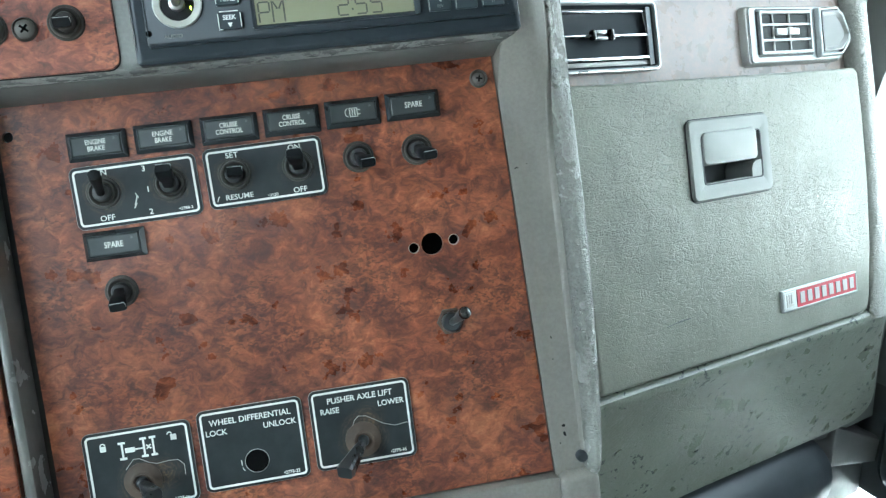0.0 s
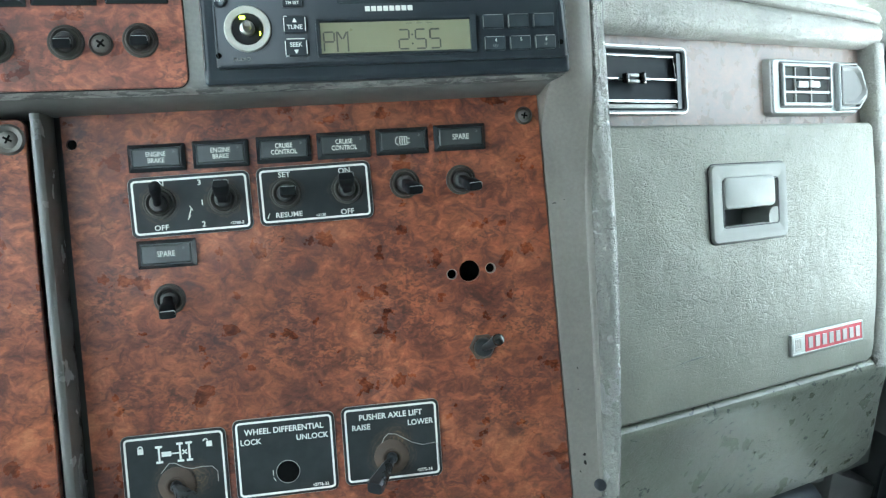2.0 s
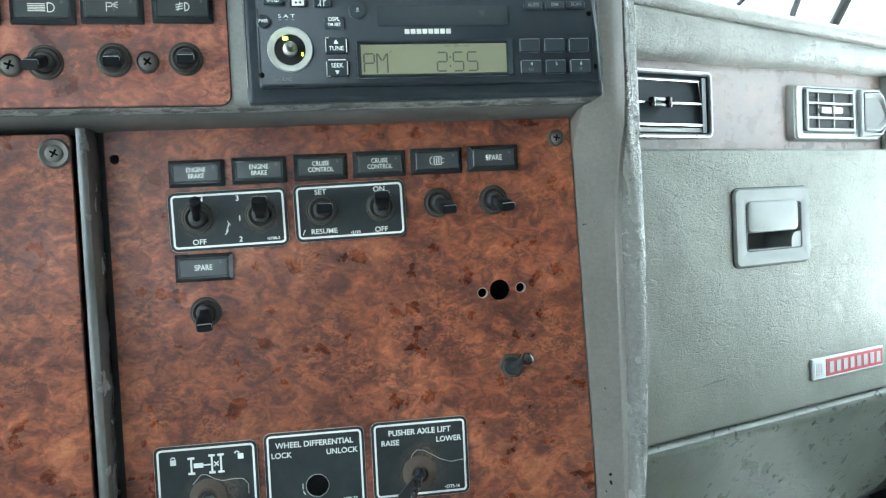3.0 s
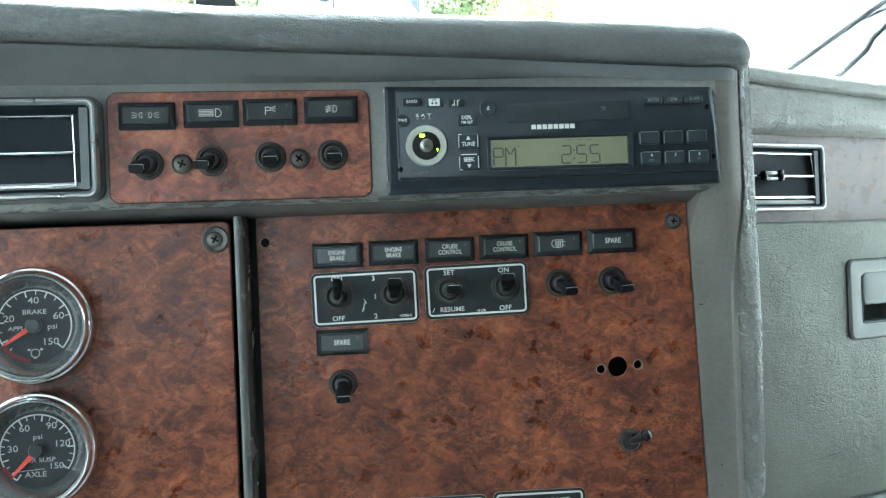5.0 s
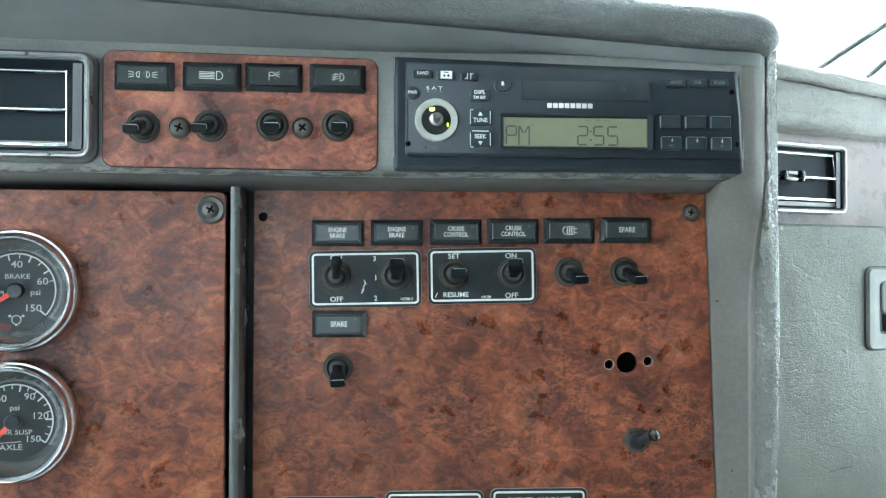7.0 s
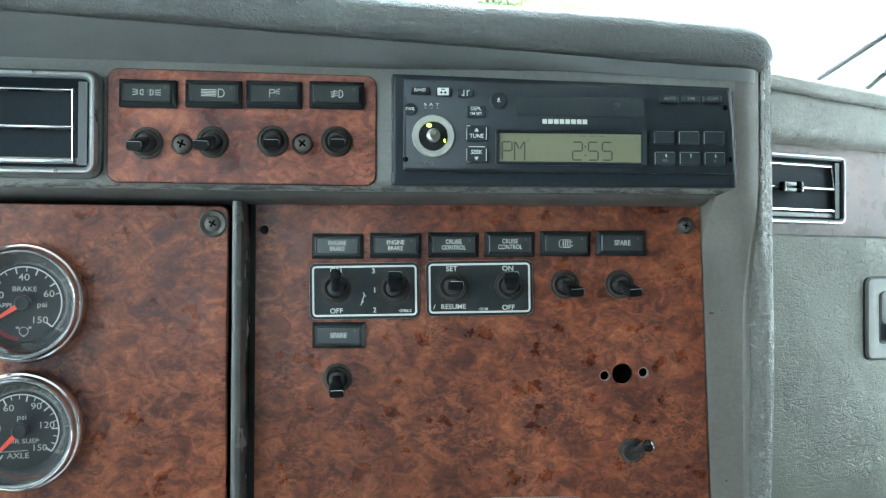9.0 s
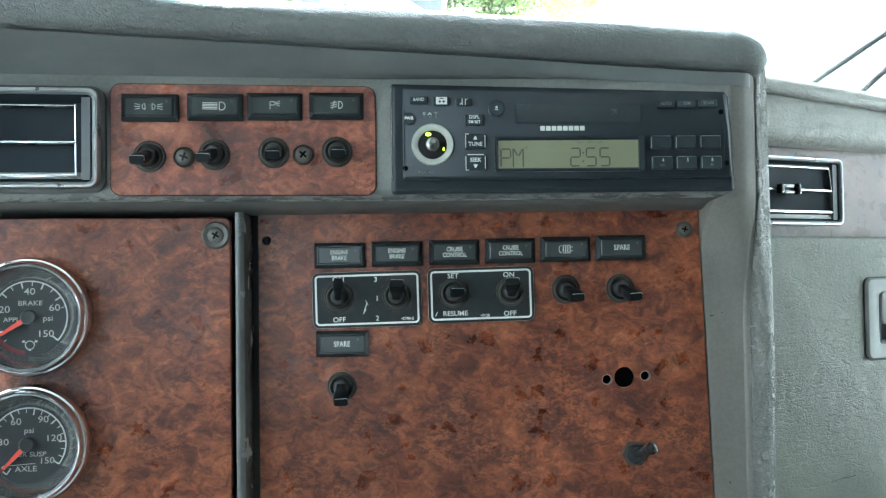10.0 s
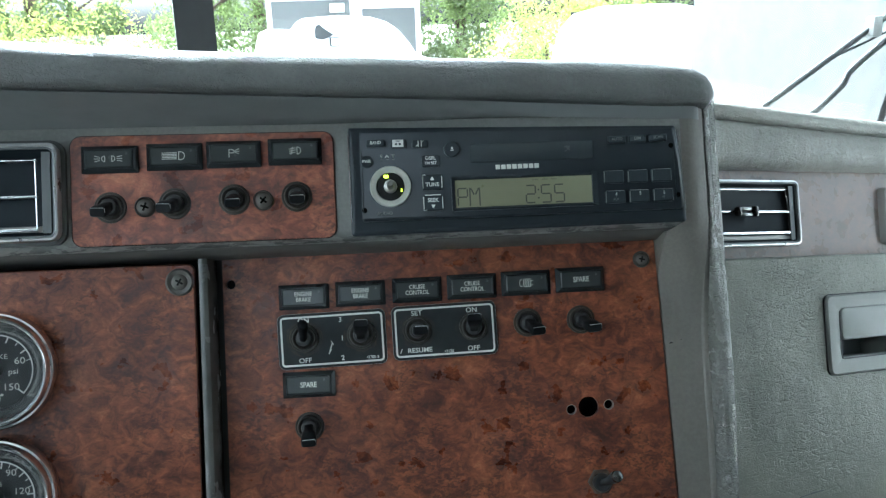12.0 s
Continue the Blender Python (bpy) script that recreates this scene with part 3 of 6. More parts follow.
def parked_truck():
    """A white conventional truck seen from its side: bonnet, rounded cab, side window and mirror."""
    t = thing("parked_truck", F_TRUCK, 2.40, 13.9, 0, "white rounded truck cab parked side-on in the yard", "truck")
    side = [(0.0, 0.55), (0.04, 1.30), (0.14, 1.74), (0.20, 1.92), (0.34, 1.985), (0.72, 1.945), (0.80, 1.97), (0.90, 2.09), (1.04, 2.165), (1.35, 2.185), (1.92, 2.145), (2.20, 2.06), (2.40, 1.94), (2.60, 1.71), (2.80, 1.40), (2.86, 0.55)]
    rings = []
    for y, k in ((0.0, 0.955), (0.05, 0.985), (0.16, 1.0), (1.64, 1.0), (1.75, 0.985), (1.80, 0.955)):
        rings.append([(1.4 + (x - 1.4) * k, y, 0.55 + (z - 0.55) * k) for x, z in side])
    part("body", loops(bmesh.new(), rings), BODY, t, sharp=50)
    glazing = [(0.88, 1.82), (0.87, 1.93), (0.90, 2.02), (0.96, 2.05), (1.03, 1.98), (1.20, 1.87), (1.12, 1.83), (1.00, 1.79)]
    part("side_window", loops(bmesh.new(), [[(x, y, z) for x, z in glazing] for y in (0.10, -0.02)]), DARKGREY, t, "dark side window")
    part("mirror", block(1.10, 1.29, -0.16, -0.06, 1.67, 1.83, 0.03), DARKGREY, t, "dark side mirror")
    part("mirror_face", block(1.115, 1.275, -0.168, -0.158, 1.69, 1.815, 0.01), BODY, t, "white mirror shell")
    for wx in (0.55, 2.35):
        rim = [[(wx + r * math.cos(a * math.pi / 10), o, 0.50 + r * math.sin(a * math.pi / 10)) for a in range(20)] for o, r in ((-0.02, 0.42), (-0.02, 0.5), (0.25, 0.5), (0.25, 0.42))]
        part("wheel", loops(bmesh.new(), rim), GASKET, t)
    return t


parked_truck()
van("parked_van", 5.45, 7.6, -40, 2.03, "white rounded van parked close by on the concrete")


def trailer(x, y, w, d, top, turn, panel, label, posts):
    """A box trailer: white posts and rails round flat panels, on wheels."""
    t = thing("box_trailer", F_TRUCK, x, y, 0, label, "trailer")
    t.matrix_basis = Matrix.Translation((x, y, 0)) @ Matrix.Rotation(radians(turn), 4, "Z")
    part("box", block(-w / 2 + 0.03, w / 2 - 0.03, 0.03, d, 1.0, top - 0.04), panel, t)
    for k in posts:
        px = -w / 2 + w * k
        part("post", block(px - 0.055, px + 0.055, -0.02, 0.08, 0.98, top - 0.1, 0.01), BODY, t)
    for z in (0.95, top - 0.12):
        part("rail", block(-w / 2 - 0.055, w / 2 + 0.055, -0.03, 0.08, z, z + 0.13, 0.01), BODY, t)
    for px in (-w / 2 + 0.3, w / 2 - 0.3):
        for py in (0.9, d - 0.9):
            bm = bmesh.new()
            rings = [[(px + o, py + r * math.cos(a * math.pi / 10), 0.5 + r * math.sin(a * math.pi / 10)) for a in range(20)] for o, r in ((-0.15, 0.42), (-0.15, 0.5), (0.15, 0.5), (0.15, 0.42))]
            part("wheel", loops(bm, rings), GASKET, t)
    part("chassis", block(-w / 2 + 0.1, w / 2 - 0.1, 0.1, d - 0.1, 0.75, 1.0), GASKET, t)
    return t


box = trailer(4.80, 17.6, 3.18, 6.0, 2.66, -15, plain("trailer_panel", (0.13, 0.135, 0.135), 0.5, 0, 0.15, 20, 0.001), "box trailer with dark panels and white posts", (0.0, 1.0))
part("post", block(0.13, 0.39, -0.03, 0.07, 0.98, 2.56, 0.01), BODY, box, "wide white middle post")
part("rail", block(0.39, 1.59, -0.032, 0.07, 2.34, 2.56, 0.01), BODY, box, "deep white upper rail")
part("lamp_box", block(-0.30, 0.02, -0.10, -0.02, 2.28, 2.47, 0.02), BODY, box, "small white box on the panel")
pole = thing("pole", F_TRUCK, 7.47, 8.52, 0, "thin pale steel pole standing on the concrete", "pole")
part("shaft", rod([(0, 0, 0), (0, 0, 2.0), (0.0, 0.0, 4.5)], [0.016, 0.014, 0.012], 10), SILVER, pole)
part("foot", rod([(0, 0, 0), (0, 0, 0.02)], [0.09, 0.09], 16), STEEL, pole)


def crown(seed, leaves, size, spread, material, name="crown"):
    """Many small leaves in uneven clumps."""
    rng = random.Random(seed)
    clumps = [(Vector((rng.gauss(0, spread[0]), rng.gauss(0, spread[0]), rng.uniform(*spread[1]))), rng.uniform(0.35, 0.95)) for _ in range(34)]
    verts, faces = [], []
    for i in range(leaves):
        c, r = rng.choice(clumps)
        v = Vector((rng.gauss(0, 1), rng.gauss(0, 1), rng.gauss(0, 1))).normalized() * r * rng.uniform(0.55, 1.0)
        p = c + v
        a = Vector((rng.gauss(0, 1), rng.gauss(0, 1), rng.gauss(0, 1))).normalized() * size * rng.uniform(0.6, 1.3)
        b = a.cross(Vector((rng.gauss(0, 1), rng.gauss(0, 1), rng.gauss(0, 1)))).normalized() * size * 0.45
        k = len(verts)
        verts += [p - a, p + b, p + a, p - b]
        faces.append((k, k + 1, k + 2, k + 3))
    me = bpy.data.meshes.new(name)
    me.from_pydata([tuple(v) for v in verts], [], faces)
    me.materials.append(material)
    return me


def tree(seed, x, y, high, material, label):
    t = thing("tree", F_TRUCK, x, y, 0, label, "tree", "trees behind the yard")
    rng = random.Random(seed)
    bm = rod([(0, 0, 0), (0.08, 0.05, high * 0.3), (0.0, 0.12, high * 0.6), (0.1, 0.0, high * 0.9)], [0.22, 0.17, 0.12, 0.03], 10)
    for k in range(6):
        a = k * 1.05 + rng.random()
        z = high * (0.3 + 0.09 * k)
        rod([(0.03, 0.05, z), (math.cos(a) * 0.9, math.sin(a) * 0.9, z + 0.6), (math.cos(a) * 1.7, math.sin(a) * 1.7, z + 1.0)], [0.08, 0.05, 0.015], 6, bm)
    part("trunk", bm, BARK, t)
    ob = new("crown", crown(seed, 11000, 0.070, (1.15, (high * 0.12, high * 0.95)), material))
    ob.parent = t
    return t


spots = [(-7.5, 21, 6.5), (-4.2, 23, 7.0), (-1.5, 20, 6.0), (1.95, 22, 7.0), (4.0, 24, 7.5), (6.8, 21, 6.5), (9.3, 22, 7.0), (11.6, 20, 6.0), (13.6, 21, 6.5)]
for k, (tx, ty, th) in enumerate(spots):
    tree(40 + k, tx, ty, th, LEAF, "green leafy tree behind the yard")
for k, (tx, ty) in enumerate([(-5.5, 16.5), (-3.2, 17.5), (-1.2, 17), (8.6, 15.5), (9.8, 15.8)]):
    b = thing("bush", F_TRUCK, tx, ty, 0, "yellow-green leafy bush at the yard's edge", "bush", "bushes at the yard's edge")
    part("stem", rod([(0, 0, 0), (0.05, 0, 0.8), (0.0, 0.05, 1.6)], [0.06, 0.05, 0.02], 8), BARK, b)
    ob = new("crown", crown(90 + k, 6500, 0.046, (0.75, (0.3, 2.3)), LEAF_LIGHT))
    ob.parent = b


def wiper(points, label, blade):
    w = thing("wiper", F_TRUCK, 0, 0, 0, label, "wiper", "windshield wipers")
    part("arm", rod(points, 0.0036, 10), WIPER, w)
    if blade:
        low, high = Vector(points[1]), Vector(points[2])
        part("blade", rod([low.lerp(high, 0.55), low.lerp(high, 0.8) + Vector((0.007, -0.0035, -0.004)), high + Vector((0.011, -0.0055, -0.007))], [0.0014, 0.0014, 0.0012], 8), WIPER, w)
        c = Vector(points[2])
        part("clip", block(c.x - 0.007, c.x + 0.007, c.y - 0.006, c.y + 0.006, c.z - 0.012, c.z + 0.010, 0.003), SILVER, w, "bluish steel clip")
    return w


wiper([(0.595, 0.262, 1.926), (0.6213, 0.2487, 1.9492), (0.7113, 0.204, 2.0260), (0.7600, 0.180, 2.0680)], "black wiper arm with its blade resting on the windshield", True)
wiper([(0.650, 0.235, 1.925), (0.6676, 0.2258, 1.941), (0.688, 0.2156, 1.9654), (0.6914, 0.214, 1.9766), (0.7027, 0.2085, 1.990), (0.725, 0.197, 2.012), (0.760, 0.18, 2.046)], "bent black washer hose and wiper arm on the windshield", False)

# rubber strips down the outer edge of the windshield
wall("trim_windshield_strip", rod([(0.7000, 0.1745, 1.922), (0.7035, 0.173, 1.942), (0.712, 0.169, 1.98), (0.728, 0.161, 2.05), (0.745, 0.1525, 2.12), (0.78, 0.135, 2.26)], 0.0042, 10, flat=0.6), GASKET, "thin black rubber strip on the windshield edge")
wall("trim_windshield_seal", rod([(0.7410, 0.154, 1.922), (0.749, 0.150, 1.946), (0.762, 0.1437, 1.99), (0.780, 0.135, 2.06), (0.80, 0.125, 2.16)], 0.0072, 10, flat=0.6), GASKET, "thick black rubber seal on the windshield edge")


# ---- the dashboard ----
def mixed(x, table):
    """Straight-line interpolation in a small table of (x, value)."""
    if x <= table[0][0]:
        return table[0][1]
    for (a, u), (b, v) in zip(table, table[1:]):
        if x <= b:
            return u + (v - u) * (x - a) / (b - a)
    return table[-1][1]


def fascia_y(x):
    if x < 0.066:
        return -0.0345 + 0.095 * (x + 0.0035)
    return mixed(x, [(0.066, -0.0279), (0.085, -0.0275), (0.264, -0.0265), (0.266, -0.0262), (0.270, -0.0248)])


dash = thing("dashboard", F_MID, 0, 0, 0, "worn grey-brown truck dashboard with a padded brow", "dashboard")


def fascia_profile(x):
    y = fascia_y(x)
    return [(0.06, 1.989), (y + 0.002, 1.989), (y, 1.986), (y, 1.9265), (y + 0.0008, 1.9235), (y + 0.003, 1.9212), (y + 0.0065, 1.9202), (y + 0.009, 1.9215), (0.06, 1.9215)]


xs = [-0.36 + 0.03 * k for k in range(14)] + [0.045, 0.06, 0.066, 0.085, 0.12, 0.16, 0.2, 0.24, 0.256, 0.2635]
part("upper_fascia", sweep(fascia_profile, xs), LEDGE, dash, "grey-brown plastic fascia with a chipped lower edge")


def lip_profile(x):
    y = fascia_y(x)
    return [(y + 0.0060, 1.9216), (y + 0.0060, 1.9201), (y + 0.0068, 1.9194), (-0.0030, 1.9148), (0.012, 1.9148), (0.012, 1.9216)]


# Darker than the fascia: the shade under the ledge is put into this colour.
part("ledge_lip", sweep(lip_profile, xs, close_profile=True), plain("ledge_underside_shade", (0.105, 0.103, 0.094), 0.5, 0, 0.15, 300, 0.0001), dash, "underside lip below the fascia with shade in its colour")


def brow_y(x):
    return mixed(x, [(-0.36, -0.143), (0.13, -0.0499), (0.20, -0.0410), (0.25, -0.0385), (0.30, -0.0370)])


def brow_profile(x):
    f = max(0.0, min(1.0, (x - 0.2570) / 0.0288))
    k = math.sqrt(max(0.0, 1 - f ** 2.2))
    zc = mixed(x, [(-0.36, 2.003), (-0.087, 1.9995), (0.0155, 1.9977), (0.13, 1.9960), (0.20, 1.9932), (0.25, 1.9905), (0.29, 1.9900)])
    zt = mixed(x, [(-0.36, 2.030), (-0.087, 2.0245), (0.0, 2.0210), (0.10, 2.0205), (0.2, 2.0190), (0.24, 2.0160), (0.2725, 2.0135), (0.29, 2.0115)])
    zt = zc + 0.0130 + (zt - zc - 0.0130) * k
    y = brow_y(x) + 0.010 * (1 - k)
    g = max(0.0, min(1.0, (x - 0.2785) / 0.0073))
    e = math.sqrt(max(0.0, 1 - g * g))
    mid = zc + 0.40 * (zt - zc)
    zt, zc = mid + (zt - mid) * e, mid - (mid - zc) * e
    y = y + 0.008 * (1 - e)
    h = zt - zc
    top = [(y + 0.0075, zc), (y + 0.0030, zc + 0.0012), (y + 0.0008, zc + h * 0.2), (y, zc + h * 0.42), (y + 0.0012, zc + h * 0.62), (y + 0.0040, zc + h * 0.80), (y + 0.0085, zc + h * 0.93), (y + 0.016, zt)]
    back = [(y + 0.05, zt - 0.008), (0.12, zt - 0.008 - 0.32 * (0.07 - y)), (0.56, zt - 0.008 - 0.32 * (0.51 - y))]
    low = [(0.56, zt - 0.2 - 0.32 * (0.51 - y)), (0.10, zc - 0.004), (0.02, zc - 0.002), (fascia_y(min(x, 0.27)) + 0.004, zc - 0.001), (y + 0.010, zc - 0.0003)]
    return top + back + low


xs = [-0.36 + 0.035 * k for k in range(17)] + [0.222, 0.24, 0.25, 0.257, 0.263, 0.268, 0.2725, 0.2765, 0.2795, 0.2820, 0.2838, 0.2850, 0.2856, 0.2858]
part("brow", sweep(brow_profile, xs, close_profile=True), BROW, dash, "dark grey grained brow pad with scuffs", 50)


POST_TOP = [(0.264, -0.0265), (0.2660, -0.0258), (0.2720, -0.0245), (0.2785, -0.0205)]


def under_profile(x):
    y = brow_y(x) + 0.0085
    zc = mixed(x, [(-0.36, 2.003), (-0.087, 1.9995), (0.0155, 1.9977), (0.13, 1.9960), (0.20, 1.9932), (0.25, 1.9905), (0.29, 1.9900)])
    f = fascia_y(x) if x < 0.264 else mixed(x, POST_TOP)
    y = f + (y - f) * math.sqrt(max(0.0, 1 - max(0.0, (x - 0.250) / 0.0265) ** 2))
    return [(y, zc - 0.0009), (y + (f - y) * 0.25, zc - 0.0042), (y + (f - y) * 0.7, zc - 0.0078), (f + 0.001, min(1.9872, zc - 0.006)), (f + 0.006, 1.9895), (f + 0.004, zc + 0.001)]


part("brow_underside", sweep(under_profile, [-0.36 + 0.04 * k for k in range(15)] + [0.225, 0.240, 0.250, 0.256, 0.262, 0.267, 0.271, 0.274, 0.2755, 0.2764], close_profile=True), UNDER, dash, "dark plastic underside of the brow")

# the column beside the switch panel sweeps forward into the fascia; the padded roll runs down its edge
def swept_up(z, w=1.0):
    """0 on the flat column, 1 where it has come forward to the fascia; slower towards its outer edge (w = 1)."""
    f = max(0.0, min(1.0, (z - 1.893 + 0.048 * w) / (0.034 + 0.052 * w)))
    return f * f * (3 - 2 * f)


def column_y(x, z):
    return -0.0012 + (mixed(x, POST_TOP) + 0.0012) * swept_up(z, max(0.0, min(1.0, (x - 0.2532) / 0.0253)))


bm = bmesh.new()
levels = [1.60, 1.64, 1.676, 1.72, 1.78, 1.82, 1.84, 1.85, 1.86, 1.87, 1.88, 1.887] + [1.893 + 0.00425 * k for k in range(9)] + [1.9305, 1.9345, 1.95, 1.988, 1.994]
rows = []
for z in levels:
    left = mixed(z, [(1.60, 0.2640), (1.676, 0.2612), (1.9155, 0.2532), (1.9205, 0.2540), (1.9230, 0.2630)])
    across = [left + (0.2785 - left) * k / 6 for k in range(7)]
    rows.append([(x, column_y(x, z), z) for x in across] + [(0.2785, 0.03, z), (left, 0.03, z)])
part("side_column", loops(bm, rows), COLUMN, dash, "smooth grey-brown side column with small nicks", 50)


def roll_ring(z):
    """The edge roll's cross-section at the height z."""
    t = max(0.0, min(1.0, (1.684 - z) / 0.0105))
    out = mixed(z, [(1.673, -0.0052), (1.690, -0.0034), (1.710, -0.0016), (1.74, 0.0000), (1.78, 0.0016), (1.81, 0.0026), (1.99, 0.0008)])
    dep = 0.006 * t * t
    up = swept_up(z)
    inner = [(0.2772, 0.02), (0.2772, -0.0008 - 0.0198 * up), (0.2778, -0.0018 - 0.0188 * up), (0.2786, -0.0023 - 0.0176 * up), (0.2795, -0.0025 - 0.0160 * up)]
    outer = []
    for k in range(17):
        q = radians(148 - 148 * k / 16)
        x, y = 0.2866 + 0.0074 * math.cos(q), 0.0062 - 0.0168 * math.sin(q)
        outer.append((x, y - 0.0146 * up * max(0.0, (0.2866 - x) / 0.0063)))
    outer.append((0.2934, 0.02))
    return [(x, y + dep, z) for x, y in inner] + [(x + out * (x - 0.2738) / 0.020, y + dep, z) for x, y in outer]


HEIGHTS = (1.9965, 1.97, 1.94, 1.932, 1.925, 1.917, 1.909, 1.901, 1.893, 1.885, 1.877, 1.869, 1.861, 1.853, 1.845, 1.83, 1.80, 1.76, 1.73, 1.715, 1.706, 1.697, 1.690, 1.684, 1.6805, 1.677, 1.6735)
part("column_edge", loops(bmesh.new(), [roll_ring(z)[:6] + [(0.2804, 0.02, z)] for z in HEIGHTS]), COLUMN, dash, "grey-brown raised edge of the side column")
part("edge_roll", loops(bmesh.new(), [roll_ring(z)[5:] for z in HEIGHTS]), BOLSTER, dash, "pale grained edge roll with worn nicks", 75)
part("plug", lathe([(0.0034, 0.002), (0.0033, -0.0046), (0.0026, -0.0058), (0.0001, -0.0062)], 0.2772, 1.6850, 20, cap0=False), DARKGREY, dash, "dark round plug at the foot of the roll")
part("lower_column", block(0.2612, 0.2862, -0.0070, 0.06, 1.55, 1.6775, 0.0062, seg=5), COLUMN, dash)
part("side_wall", block(0.262, 0.2870, 0.018, 0.30, 1.50, 1.985), COLUMN, dash)
part("bottom_rail", block(-0.02, 0.2635, -0.006, 0.03, 1.615, 1.6770, 0.004), COLUMN, dash)
part("backing", block(-0.36, 0.262, 0.012, 0.03, 1.60, 1.92), DEEP, dash, "black sheet standing for the dark behind the panels")
bm = loops(bmesh.new(), [[(-0.0146, 0.012, z), (-0.0145, -0.0165, z), (-0.0139, -0.0184, z), (-0.0124, -0.0192, z), (-0.0106, -0.0190, z), (-0.0092, -0.0180, z), (-0.0085, -0.0150, z), (-0.0083, 0.012, z)] for z in (1.9152, 1.8, 1.7, 1.60)])
part("divider", bm, plain("divider_paint", (0.085, 0.083, 0.077), 0.24, 0, 0.2, 300, 0.0001), dash, "rubbed dark divider strip between the burl panels")

# Black strip in place of the shadow that the divider casts on the burl.
part("divider_shade", block(-0.0086, 0.0, 0.0032, 0.010, 1.60, 1.9152), BLACK_MATT, dash, "dark recessed strip standing for the divider's shadow")

# small rubbed-through marks on the column
for mx, mz, mw, mh, ma in ((0.2585, 1.8526, 0.0016, 0.0006, 35), (0.2597, 1.8527, 0.0014, 0.0006, -35), (0.2651, 1.8543, 0.0007, 0.0006, 0), (0.2676, 1.7556, 0.0006, 0.0015, 25), (0.2673, 1.7430, 0.0007, 0.0006, 0), (0.2690, 1.7040, 0.0020, 0.0020, 20), (0.2692, 1.6990, 0.0014, 0.0028, 15), (0.2660, 1.6940, 0.0008, 0.0013, 20)):
    rng = random.Random(int(mz * 1e5))
    ring = []
    for k in range(9):
        q = 2 * math.pi * k / 9
        r = rng.uniform(0.35, 0.62)
        px, pz = mw * r * math.cos(q), mh * r * math.sin(q)
        c, w = math.cos(radians(ma)), math.sin(radians(ma))
        ring.append((mx + px * c - pz * w, mz + px * w + pz * c))
    part("nick", loops(bmesh.new(), [[(x, -0.0008, z) for x, z in ring], [(x, -0.0014, z) for x, z in ring]]), DEEP, dash, "rubbed-through dark nick")

# burl panels


def seated(ob, f):
    """Set a part of the dashboard into one of its frames."""
    ob.matrix_basis = F_MID.inverted() @ f
    return ob



def drilled(pts, holes, y0, y1, n=24, rings=()):
    """A flat plate with round holes through it, joined by bridges of faces."""
    bm = bmesh.new()
    edges = []
    rims = []
    def ring(points):
        vs = [bm.verts.new((x, y0, z)) for x, z in points]
        es = [bm.edges.new((a, b)) for a, b in zip(vs, vs[1:] + vs[:1])]
        edges.extend(es)
        return vs
    ring(pts)
    for hx, hz, hr in holes:
        rims.append(ring([(hx + hr * math.cos(2 * math.pi * i / n), hz + hr * math.sin(2 * math.pi * i / n)) for i in range(n)]))
    for r in rings:
        ring(r)
    bmesh.ops.triangle_fill(bm, edges=edges, use_beauty=True, use_dissolve=False)
    inside = []
    for f in bm.faces:
        c = f.calc_center_median()
        if any((c.x - hx) ** 2 + (c.z - hz) ** 2 < (hr * 0.9) ** 2 for hx, hz, hr in holes):
            inside.append(f)
        for r in rings:
            if min(p[0] for p in r) < c.x < max(p[0] for p in r) and min(p[1] for p in r) < c.z < max(p[1] for p in r):
                inside.append(f)
    bmesh.ops.delete(bm, geom=inside, context="FACES_ONLY")
    r = bmesh.ops.extrude_face_region(bm, geom=bm.faces[:])
    bmesh.ops.translate(bm, verts=[v for v in r["geom"] if isinstance(v, bmesh.types.BMVert)], vec=(0, y1 - y0, 0))
    return bm


HOLES = [(0.0, 1.9, 0.0027), (0.2073, 1.8174, 0.0061), (0.1970, 1.8163, 0.0027), (0.2195, 1.8181, 0.0027)]
panel = part("switch_panel", drilled([(-0.0046, 1.9150), (0.2524, 1.9150), (0.2604, 1.6785), (-0.0046, 1.6785)], HOLES, 0.003, 0.0), BURL, dash, "reddish-brown burl laminate switch panel with drilled holes", 30)
for hx, hz, hr in HOLES[2:]:
    part("eyelet", lathe([(hr * 0.97, 0.002), (hr * 1.02, -0.0002), (hr * 1.08, -0.0003), (hr * 1.15, -0.0001), (hr * 0.97, 0.002)], hx, hz, 20, cap0=False, cap1=False), SILVER_DULL, panel, "pale chipped hole rim")
seated(part("gauge_panel", slab(-0.1305, 1.757, 0.278, 0.3110, 0.004, [(0, 0.008), (0, 0.0006), (0.0006, 0.0)]), BURL, dash, "brown burl laminate gauge panel"), F_GAU)
upper = seated(part("light_switch_panel", slab(-0.0008, 1.9529, 0.1396, 0.0592, 0.0055, [(0, 0.003), (0, -0.0009), (0.0004, -0.0013)]), BURL_HAZED, dash, "small reddish burl panel with haze in its colour"), F_UP)
part("gap", slab(-0.0008, 1.9529, 0.1404, 0.0600, 0.0058, [(0, 0.003), (0, -0.0004)]), BLACK_MATT, upper)


